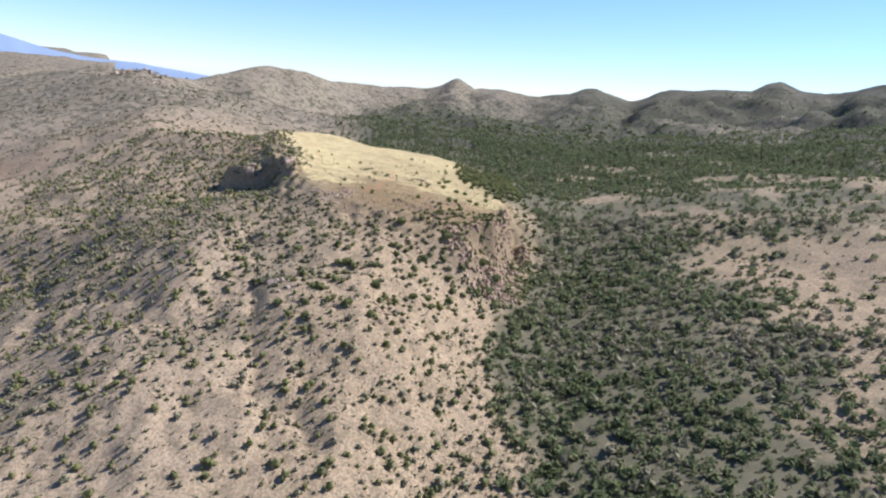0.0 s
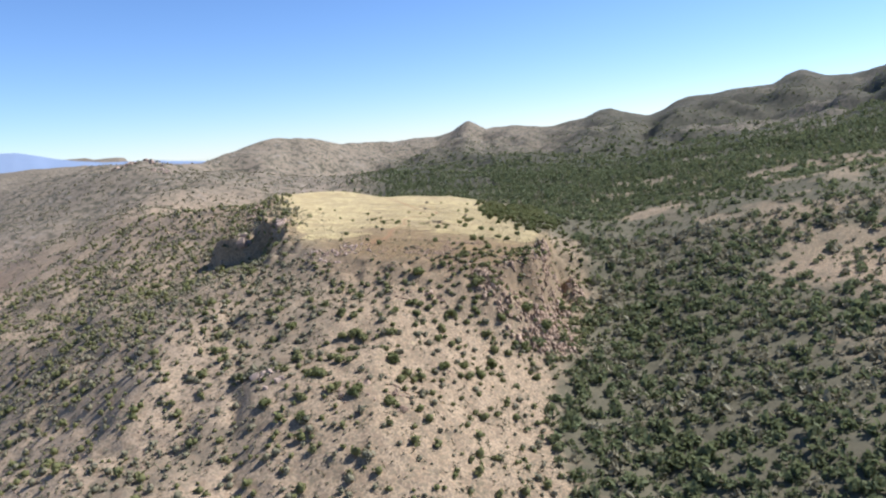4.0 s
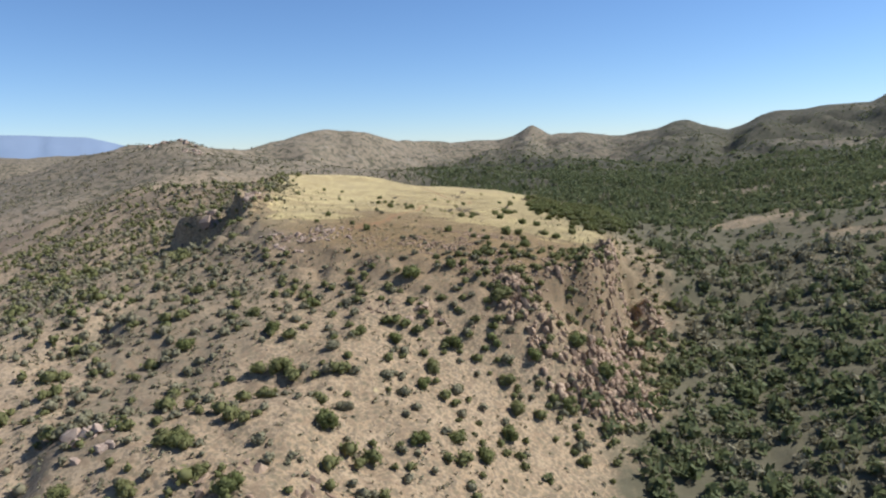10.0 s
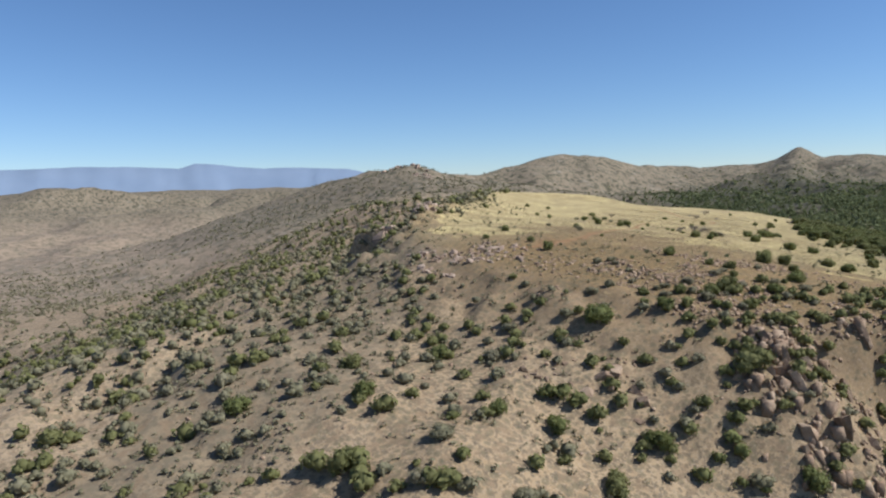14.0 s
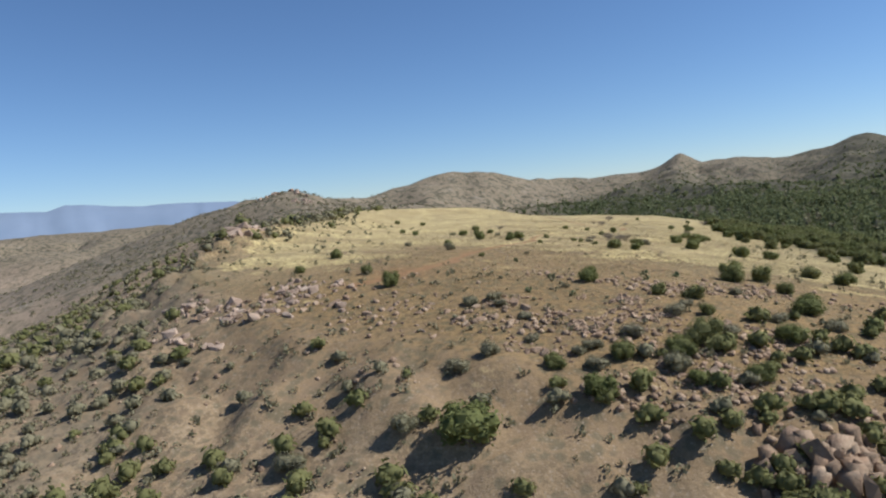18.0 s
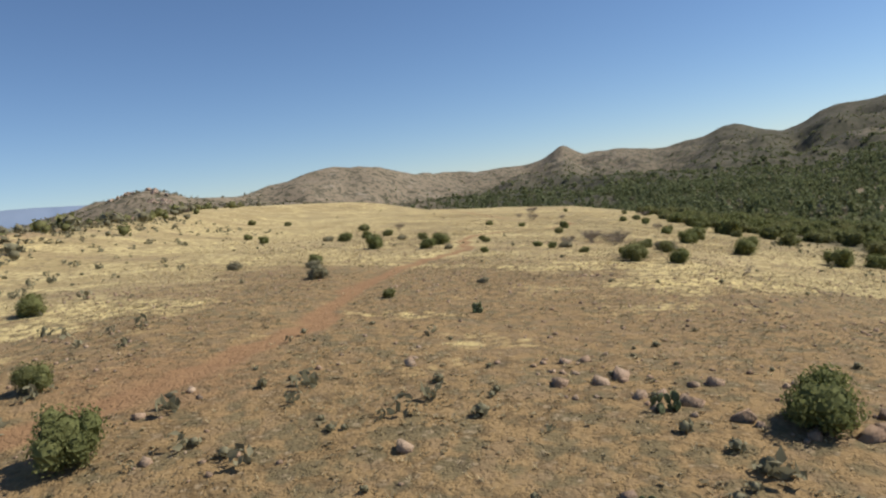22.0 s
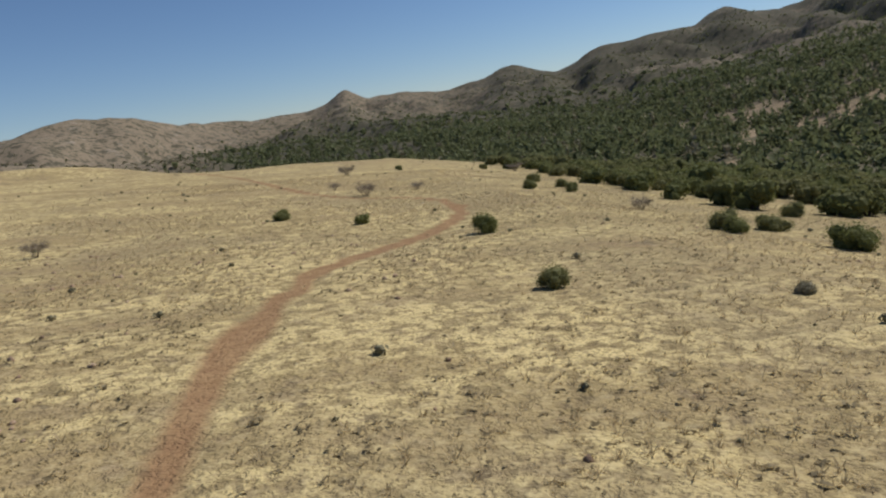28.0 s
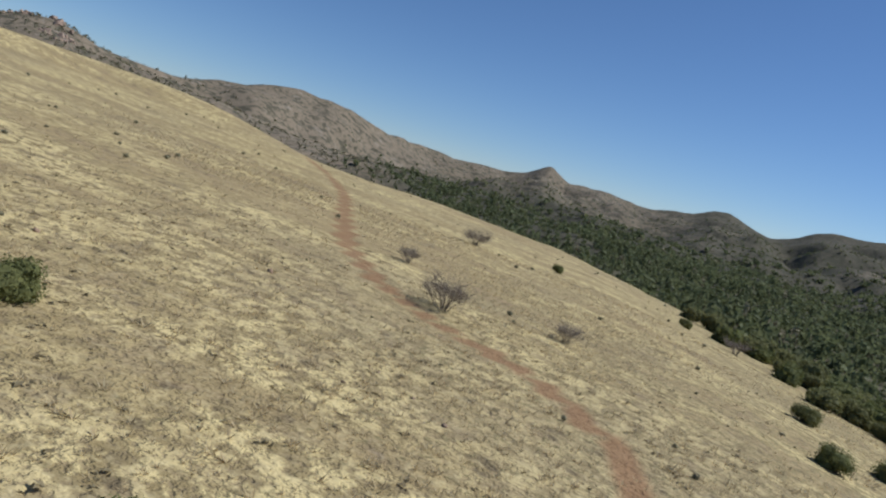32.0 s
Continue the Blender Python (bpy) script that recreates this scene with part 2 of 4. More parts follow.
def mix(n, l, fac, a, b, kind="MIX"):
    m = n.new("ShaderNodeMix")
    m.data_type, m.blend_type = "RGBA", kind
    for sock, v in ((m.inputs[0], fac), (m.inputs[6], a), (m.inputs[7], b)):
        if isinstance(v, bpy.types.NodeSocket):
            l.new(v, sock)
        elif isinstance(v, tuple):
            sock.default_value = (*v, 1)
        else:
            sock.default_value = v
    return m.outputs[2]


def maths(n, l, op, a, b=0.0, clamp=False):
    m = n.new("ShaderNodeMath")
    m.operation, m.use_clamp = op, clamp
    for sock, v in ((m.inputs[0], a), (m.inputs[1], b)):
        if isinstance(v, bpy.types.NodeSocket):
            l.new(v, sock)
        else:
            sock.default_value = v
    return m.outputs[0]


def bump(n, l, bsdf, fac, strength, distance):
    b = n.new("ShaderNodeBump")
    b.inputs["Strength"].default_value, b.inputs["Distance"].default_value = strength, distance
    l.new(fac, b.inputs["Height"])
    l.new(b.outputs[0], bsdf.inputs["Normal"])


def make_ground():
    m, n, l, p = material("desert_ground")
    pos = n.new("ShaderNodeNewGeometry").outputs["Position"]

    def attribute(name):
        c = n.new("ShaderNodeVertexColor")
        c.layer_name = name
        k = n.new("ShaderNodeSeparateColor")
        l.new(c.outputs["Color"], k.inputs[0])
        return k.outputs[0], k.outputs[1], k.outputs[2]

    def about(fac, gain):
        return maths(n, l, "MULTIPLY", maths(n, l, "SUBTRACT", fac, 0.5), gain)

    def cells(scale, wobble, lo, hi, top):
        v = n.new("ShaderNodeTexVoronoi")
        v.inputs["Scale"].default_value = scale
        l.new(pos, v.inputs["Vector"])
        return ramp(n, l, maths(n, l, "ADD", v.outputs["Distance"], wobble), [(lo, (top, top, top)), (hi, (0, 0, 0))])

    grass, wood, track = attribute("cover")
    far, dull, red = attribute("earth")
    pale, forb, brushy = attribute("tone")
    vast = noise_node(n, l, pos, 0.0035, 4)
    big = noise_node(n, l, pos, 0.018, 5)
    mid = noise_node(n, l, pos, 0.14, 5, 0.6)
    fine = noise_node(n, l, pos, 1.1, 4, 0.65)
    grit = noise_node(n, l, pos, 6.0, 2, 0.6)
    soil = mix(n, l, big, (0.270, 0.190, 0.106), (0.385, 0.275, 0.155))
    soil = mix(n, l, ramp(n, l, mid, [(0.40, (0, 0, 0)), (0.62, (1, 1, 1))]), soil, (0.335, 0.247, 0.146))
    soil = mix(n, l, ramp(n, l, fine, [(0.50, (0, 0, 0)), (0.57, (1, 1, 1))]), soil, (0.160, 0.122, 0.078))
    soil = mix(n, l, ramp(n, l, grit, [(0.58, (0, 0, 0)), (0.68, (0.8, 0.8, 0.8))]), soil, (0.40, 0.325, 0.235))
    soil = mix(n, l, maths(n, l, "MULTIPLY", dull, 0.75), soil, mix(n, l, ramp(n, l, fine, [(0.43, (0, 0, 0)), (0.57, (1, 1, 1))]), (0.092, 0.060, 0.031), (0.292, 0.196, 0.098)))
    # west slope's soil lightened in colour to offset its weak sunlight
    soil = mix(n, l, maths(n, l, "MULTIPLY", pale, 0.6), soil, (0.430, 0.325, 0.215))
    # low dry brush and pebbles between the shrubs
    soil = mix(n, l, cells(0.75, maths(n, l, "ADD", about(mid, 1.2), about(fine, 1.3)), 0.24, 0.46, 0.65), soil, (0.125, 0.110, 0.068))
    soil = mix(n, l, cells(2.2, about(fine, 1.6), 0.10, 0.24, 0.45), soil, (0.40, 0.31, 0.215))
    # ground darkened for the thicket's brush and for the spur's shaded side
    soil = mix(n, l, maths(n, l, "MULTIPLY", brushy, ramp(n, l, maths(n, l, "ADD", maths(n, l, "MULTIPLY", mid, 0.5), maths(n, l, "MULTIPLY", fine, 0.5)), [(0.40, (0.95, 0.95, 0.95)), (0.58, (0.35, 0.35, 0.35))])), soil, (0.165, 0.136, 0.092))
    soil = mix(n, l, maths(n, l, "MULTIPLY", red, ramp(n, l, vast, [(0.42, (0, 0, 0)), (0.60, (1, 1, 1))])), soil, (0.30, 0.175, 0.100))
    # dry grass: straw in patches, worn through to the earth
    sweep = n.new("ShaderNodeMapping")
    sweep.inputs["Scale"].default_value = (0.022, 0.12, 0.0)
    sweep.inputs["Rotation"].default_value = (0, 0, 0.12)
    l.new(pos, sweep.inputs["Vector"])
    band = noise_node(n, l, sweep.outputs[0], 1.0, 5, 0.6)
    patch = maths(n, l, "ADD", maths(n, l, "MULTIPLY", mid, 0.5), maths(n, l, "MULTIPLY", band, 0.5))
    gold = mix(n, l, ramp(n, l, patch, [(0.455, (0, 0, 0)), (0.535, (1, 1, 1))]), (0.375, 0.292, 0.142), (0.610, 0.495, 0.245))
    gold = mix(n, l, ramp(n, l, fine, [(0.44, (0, 0, 0)), (0.53, (1, 1, 1))]), (0.285, 0.222, 0.108), gold)
    gold = mix(n, l, ramp(n, l, grit, [(0.36, (0.55, 0.55, 0.55)), (0.50, (0, 0, 0))]), gold, (0.27, 0.21, 0.125))
    gold = mix(n, l, ramp(n, l, noise_node(n, l, pos, 0.055, 4, 0.6), [(0.50, (0, 0, 0)), (0.64, (0.5, 0.5, 0.5))]), gold, mix(n, l, fine, (0.205, 0.165, 0.095), (0.34, 0.272, 0.158)))
    gold = mix(n, l, ramp(n, l, band, [(0.38, (0.7, 0.7, 0.7)), (0.47, (0, 0, 0))]), gold, mix(n, l, fine, (0.250, 0.190, 0.098), (0.390, 0.300, 0.160)))
    scuff = noise_node(n, l, pos, 0.42, 6, 0.7)
    gold = mix(n, l, ramp(n, l, scuff, [(0.54, (0, 0, 0)), (0.64, (0.5, 0.5, 0.5))]), gold, mix(n, l, grit, (0.190, 0.146, 0.088), (0.32, 0.245, 0.150)))
    soil = mix(n, l, ramp(n, l, scuff, [(0.40, (0.7, 0.7, 0.7)), (0.48, (0, 0, 0))]), soil, mix(n, l, grit, (0.160, 0.112, 0.068), (0.29, 0.205, 0.125)))
    leafy = noise_node(n, l, pos, 2.6, 4, 0.7)
    leafy = maths(n, l, "ADD", leafy, maths(n, l, "MULTIPLY", maths(n, l, "SUBTRACT", forb, 1.0), 0.2))
    gold = mix(n, l, ramp(n, l, leafy, [(0.49, (0, 0, 0)), (0.56, (0.75, 0.75, 0.75))]), gold, (0.185, 0.158, 0.078))
    soil = mix(n, l, ramp(n, l, leafy, [(0.50, (0, 0, 0)), (0.57, (0.75, 0.75, 0.75))]), soil, (0.160, 0.136, 0.074))
    gmask = maths(n, l, "ADD", grass, maths(n, l, "ADD", about(patch, 2.6), about(fine, 0.8)))
    col = mix(n, l, ramp(n, l, gmask, [(0.38, (0, 0, 0)), (0.62, (1, 1, 1))]), soil, gold)
    # clods and droppings of dark earth on the worn top
    clods = maths(n, l, "MULTIPLY", cells(1.25, about(fine, 1.3), 0.12, 0.22, 0.6), ramp(n, l, grass, [(0.02, (0, 0, 0)), (0.10, (1, 1, 1))]))
    col = mix(n, l, maths(n, l, "MULTIPLY", clods, ramp(n, l, scuff, [(0.42, (0.25, 0.25, 0.25)), (0.56, (1, 1, 1))])), col, (0.098, 0.076, 0.050))
    # tussocks: bright crowns and darker gaps; the earth of the top is tinted ochre
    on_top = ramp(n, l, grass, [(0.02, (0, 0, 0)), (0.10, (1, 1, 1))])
    tuss = maths(n, l, "ADD", maths(n, l, "MULTIPLY", noise_node(n, l, pos, 2.3, 3, 0.75), 0.65), maths(n, l, "MULTIPLY", grit, 0.35))
    gaps = maths(n, l, "MULTIPLY", ramp(n, l, tuss, [(0.38, (0.8, 0.8, 0.8)), (0.50, (0, 0, 0))]), on_top)
    col = mix(n, l, maths(n, l, "MULTIPLY", gaps, 0.36), col, mix(n, l, fine, (0.185, 0.138, 0.074), (0.260, 0.198, 0.108)))
    col = mix(n, l, maths(n, l, "MULTIPLY", ramp(n, l, tuss, [(0.52, (0, 0, 0)), (0.62, (0.4, 0.4, 0.4))]), grass), col, (0.600, 0.505, 0.295))
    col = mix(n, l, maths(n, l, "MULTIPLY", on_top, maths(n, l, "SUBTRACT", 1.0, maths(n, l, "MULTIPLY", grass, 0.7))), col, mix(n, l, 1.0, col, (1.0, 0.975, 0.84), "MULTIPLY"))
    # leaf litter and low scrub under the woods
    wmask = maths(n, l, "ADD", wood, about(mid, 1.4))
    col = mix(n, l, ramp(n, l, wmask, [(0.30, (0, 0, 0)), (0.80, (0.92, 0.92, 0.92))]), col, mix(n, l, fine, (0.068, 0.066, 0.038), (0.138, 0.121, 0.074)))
    # brush-covered far slopes: duller earth, brush as dark flecks; darker for woods and shade
    heath = mix(n, l, wood, mix(n, l, big, (0.160, 0.132, 0.090), (0.262, 0.210, 0.146)), mix(n, l, mid, (0.056, 0.053, 0.036), (0.100, 0.088, 0.062)))
    col = mix(n, l, maths(n, l, "MULTIPLY", far, 0.88), col, heath)
    dens = maths(n, l, "SUBTRACT", about(mid, 0.7), maths(n, l, "MULTIPLY", wood, 0.10))
    tufty = noise_node(n, l, pos, 0.085, 6, 0.72)
    specks = noise_node(n, l, pos, 0.24, 4, 0.7)
    stony = noise_node(n, l, pos, 0.05, 6, 0.75)
    thick = maths(n, l, "SUBTRACT", tufty, maths(n, l, "MULTIPLY", dens, 0.35))
    col = mix(n, l, maths(n, l, "MULTIPLY", ramp(n, l, thick, [(0.50, (0, 0, 0)), (0.55, (0.85, 0.85, 0.85))]), far), col, (0.062, 0.060, 0.038))
    col = mix(n, l, maths(n, l, "MULTIPLY", ramp(n, l, specks, [(0.55, (0, 0, 0)), (0.60, (0.65, 0.65, 0.65))]), far), col, (0.085, 0.078, 0.052))
    col = mix(n, l, maths(n, l, "MULTIPLY", maths(n, l, "MULTIPLY", ramp(n, l, stony, [(0.57, (0, 0, 0)), (0.66, (0.75, 0.75, 0.75))]), maths(n, l, "SUBTRACT", 1.0, wood)), far), col, (0.31, 0.265, 0.205))
    # western plains paled in their colour for the haze over them
    col = mix(n, l, maths(n, l, "MULTIPLY", maths(n, l, "MULTIPLY", red, far), ramp(n, l, stony, [(0.42, (0.8, 0.8, 0.8)), (0.56, (0.12, 0.12, 0.12))])), col, mix(n, l, vast, (0.275, 0.215, 0.152), (0.37, 0.275, 0.192)))
    # the worn track of red earth
    tmask = maths(n, l, "ADD", track, about(fine, 0.4))
    col = mix(n, l, ramp(n, l, tmask, [(0.35, (0, 0, 0)), (0.75, (0.85, 0.85, 0.85))]), col, mix(n, l, fine, (0.215, 0.118, 0.056), (0.31, 0.185, 0.094)))
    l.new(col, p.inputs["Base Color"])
    p.inputs["Roughness"].default_value = 0.95
    p.inputs["Specular IOR Level"].default_value = 0.12
    rel = maths(n, l, "ADD", maths(n, l, "MULTIPLY", fine, 0.7), maths(n, l, "MULTIPLY", grit, 0.3))
    rel = maths(n, l, "SUBTRACT", rel, maths(n, l, "MULTIPLY", gaps, 0.35))
    bump(n, l, p, rel, 0.7, 0.25)
    return m


def make_leaf(name, dark, light, dry=None, through_light=0.3):
    m, n, l, p = material(name)
    geo = n.new("ShaderNodeNewGeometry")
    info = n.new("ShaderNodeObjectInfo")
    tone = mix(n, l, geo.outputs["Random Per Island"], dark, light)
    nz = noise_node(n, l, geo.outputs["Position"], 0.9, 3)
    tone = mix(n, l, ramp(n, l, nz, [(0.35, (0, 0, 0)), (0.7, (1, 1, 1))]), tone, tuple(0.5 * (a + b) * 1.25 for a, b in zip(dark, light)))
    big = noise_node(n, l, geo.outputs["Position"], 0.06, 2)
    tone = mix(n, l, ramp(n, l, maths(n, l, "ADD", big, maths(n, l, "MULTIPLY", maths(n, l, "SUBTRACT", info.outputs["Random"], 0.5), 0.5)), [(0.4, (0, 0, 0)), (0.65, (0.6, 0.6, 0.6))]), tone, dry or light)
    l.new(tone, p.inputs["Base Color"])
    p.inputs["Roughness"].default_value = 0.75
    p.inputs["Specular IOR Level"].default_value = 0.15
    # thin leaves let some light through
    thin = n.new("ShaderNodeBsdfTranslucent")
    l.new(tone, thin.inputs[0])
    both = n.new("ShaderNodeMixShader")
    both.inputs[0].default_value = through_light
    l.new(p.outputs[0], both.inputs[1])
    l.new(thin.outputs[0], both.inputs[2])
    l.new(both.outputs[0], n["Material Output"].inputs["Surface"])
    return m


def make_bark(name, a, b):
    m, n, l, p = material(name)
    pos = n.new("ShaderNodeTexCoord").outputs["Object"]
    f = noise_node(n, l, pos, 9, 5)
    l.new(mix(n, l, f, a, b), p.inputs["Base Color"])
    p.inputs["Roughness"].default_value = 0.9
    bump(n, l, p, f, 0.6, 0.03)
    return m


def make_rock(name, a, b, c):
    m, n, l, p = material(name)
    geo = n.new("ShaderNodeNewGeometry")
    info = n.new("ShaderNodeObjectInfo")
    f = noise_node(n, l, geo.outputs["Position"], 0.9, 6, 0.6)
    s = noise_node(n, l, geo.outputs["Position"], 7, 4, 0.65)
    r = maths(n, l, "FRACT", maths(n, l, "ADD", info.outputs["Random"], geo.outputs["Random Per Island"]))
    col = mix(n, l, ramp(n, l, f, [(0.35, (0, 0, 0)), (0.65, (1, 1, 1))]), mix(n, l, r, a, b), c)
    col = mix(n, l, ramp(n, l, s, [(0.55, (0, 0, 0)), (0.75, (0.7, 0.7, 0.7))]), col, (0.17, 0.14, 0.12))
    l.new(col, p.inputs["Base Color"])
    p.inputs["Roughness"].default_value = 0.9
    p.inputs["Specular IOR Level"].default_value = 0.2
    bump(n, l, p, maths(n, l, "ADD", f, maths(n, l, "MULTIPLY", s, 0.4)), 0.8, 0.25)
    return m


GROUND = make_ground()
JUNIPER = make_leaf("juniper_leaf", (0.094, 0.106, 0.032), (0.218, 0.226, 0.082), (0.236, 0.222, 0.094), 0.42)
SCRUB = make_leaf("scrub_leaf", (0.142, 0.132, 0.076), (0.272, 0.246, 0.148), (0.290, 0.252, 0.160))
PINE = make_leaf("woodland_leaf", (0.084, 0.098, 0.042), (0.192, 0.206, 0.092), (0.208, 0.204, 0.106), 0.42)
STRAW = make_leaf("dry_grass_blade", (0.34, 0.27, 0.15), (0.62, 0.51, 0.30), (0.46, 0.37, 0.21), 0.5)
FORB = make_leaf("forb_leaf", (0.170, 0.145, 0.080), (0.38, 0.315, 0.180), (0.29, 0.235, 0.135), 0.45)
BARK = make_bark("juniper_bark", (0.10, 0.075, 0.055), (0.22, 0.18, 0.14))
TWIG = make_bark("grey_twig", (0.170, 0.136, 0.098), (0.28, 0.228, 0.168))
PAD = make_leaf("cactus_pad", (0.10, 0.13, 0.06), (0.16, 0.19, 0.09), (0.19, 0.19, 0.10))
# aerial haze painted as a blue base colour with a faint glow
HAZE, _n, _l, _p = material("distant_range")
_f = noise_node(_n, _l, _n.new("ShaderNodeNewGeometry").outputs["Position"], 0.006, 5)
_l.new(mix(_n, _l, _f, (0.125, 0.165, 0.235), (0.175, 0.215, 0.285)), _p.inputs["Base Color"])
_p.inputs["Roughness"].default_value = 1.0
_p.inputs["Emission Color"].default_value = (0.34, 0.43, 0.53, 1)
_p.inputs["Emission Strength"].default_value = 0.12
GRANITE = make_rock("pink_granite", (0.130, 0.092, 0.060), (0.46, 0.345, 0.235), (0.300, 0.200, 0.128))


PINK_ROCK = make_rock("pale_pink_granite", (0.27, 0.205, 0.150), (0.47, 0.365, 0.275), (0.36, 0.255, 0.185))
# ---- ground ----
def graded(lo, hi, step, far_lo, far_hi, cap_lo, cap_hi, growth=1.06):
    mid = list(np.arange(lo, hi + step / 2, step))
    up, s, v = [], step, mid[-1]
    while v < far_hi:
        s *= growth
        v += min(s, cap_hi if v < 2900 else 90)
        up.append(v)
    down, s, v = [], step, mid[0]
    while v > far_lo:
        s *= growth
        v -= min(s, cap_lo if v > -2200 else 90)
        down.append(v)
    return np.array(down[::-1] + mid + up)


TRACK = np.array([(-44, 417), (-37, 425), (-33.5, 435), (-35, 449), (-34.5, 464), (-32.5, 475), (-29.5, 487), (-32, 506), (-31, 522), (-28.5, 534), (-23.4, 541.5), (-20.5, 546), (-16, 555), (-13.7, 562), (-13, 568), (-13.8, 574.5), (-16.5, 580), (-21.5, 583.5), (-26, 588.5), (-30.5, 598), (-35.5, 617), (-40, 635), (-43.5, 648), (-52, 670), (-66, 700)], float)


def track_distance(x, y):
    best = np.full(np.shape(x), 1e9)
    for (ax, ay), (bx, by) in zip(TRACK[:-1], TRACK[1:]):
        ex, ey = bx - ax, by - ay
        t = np.clip(((x - ax) * ex + (y - ay) * ey) / (ex * ex + ey * ey), 0, 1)
        best = np.minimum(best, np.hypot(x - ax - t * ex, y - ay - t * ey))
    return best


def grass_cover(x, y):
    d0 = mesa_distance(x, y)
    g = sm(6, -14, d0) * (0.12 + 0.68 * sm(425, 482, y - 0.5 * np.clip(-x - 30, 0, 60) * -1 + 34 * fbm(x, y, 40, 2, 103)))
    return g


def wood_cover(x, y):
    """How thickly the junipers stand: 0 open, 1 closed wood."""
    d0 = mesa_distance(x, y)
    east = sm(0, 40, x - 20 + 30 * fbm(x, y, 70, 3, 111)) * np.maximum(sm(8, 34, d0), 0.9 * sm(-38, -12, d0 + 16 * fbm(x, y, 30, 2, 119)) * sm(470, 560, y))
    back = sm(0, 60, y - 738 + 40 * fbm(x, y, 120, 2, 113)) * sm(-170, -70, x + 0.06 * (y - 900)) * sm(3, 40, d0)
    w = np.maximum(east, back)
    clear = sm(0.02, 0.24, fbm(x, y, 120, 4, 117)) * 0.8
    w = w * (1 - 0.6 * sm(0.0, 0.2, fbm(x, y, 34, 3, 115)) * sm(110, 190, x) * sm(1150, 900, y))
    w = w * (1 - clear * np.maximum(sm(130, 230, x) * sm(660, 560, y), sm(230, 380, x) * (1 - 0.2 * sm(600, 760, y))) * sm(2600, 1500, y))
    open_hill = sm(1.2, 0.5, np.hypot((x - 285) / 85, (y - 490 - 0.3 * (x - 285)) / 60) + 0.8 * fbm(x, y, 40, 3, 197))
    w = w * (1 - 0.38 * open_hill)
    for cx, cy, rx, ry, k in ((345, 1036, 52, 10, 0.1), (212, 905, 46, 10, -0.25), (228, 868, 34, 10, -0.2), (190, 790, 50, 11, -0.35), (138, 752, 15, 15, 0), (300, 1058, 46, 11, 0.1),
                              (178, 786, 24, 26, 0), (118, 700, 26, 9, -0.4), (250, 700, 46, 14, 0.2), (420, 800, 60, 20, 0.1), (148, 610, 22, 16, 0.3)):
        px, py = x - cx, (y - cy) - k * (x - cx)
        w = w * (1 - 0.93 * sm(1.25, 0.7, np.hypot(px / rx, py / ry) + 0.9 * fbm(x, y, 26, 3, 195)))
    r = np.hypot(x - 14, y - 167)
    az = np.degrees(np.arctan2(x - 14, y - 167))
    w = w * np.maximum(sm(2100, 1200, r), 0.85 * sm(2, 14, az) * sm(2900, 2000, r))
    # far right slopes count as wooded: one dark colour for trees and shade
    w = np.maximum(w, 0.9 * sm(5, 13, az) * sm(1000, 1600, r) * sm(4200, 3000, r) * (1 - 0.6 * sm(0.0, 0.25, fbm(x, y, 160, 4, 123))))
    return w


THICKET = np.array([(-92, 428), (-82, 400), (-76, 370), (-66, 320), (-64, 288), (-98, 266), (-155, 238)], float)


def thicket(x, y):
    """The strip of close grey brush that runs down the slope."""
    best = np.full(np.shape(x), 1e9)
    for (ax, ay), (bx, by) in zip(THICKET[:-1], THICKET[1:]):
        ex, ey = bx - ax, by - ay
        t = np.clip(((x - ax) * ex + (y - ay) * ey) / (ex * ex + ey * ey), 0, 1)
        best = np.minimum(best, np.hypot(x - ax - t * ex, y - ay - t * ey))
    best = best + 26 * fbm(x, y, 34, 3, 191)
    west = 0.22 * sm(-78, -100, x + 16 * fbm(x, y, 40, 2, 193)) * sm(300, 350, y) * sm(470, 430, y) * sm(-260, -170, x)
    return np.maximum(0.75 * sm(18, 5, best), west)


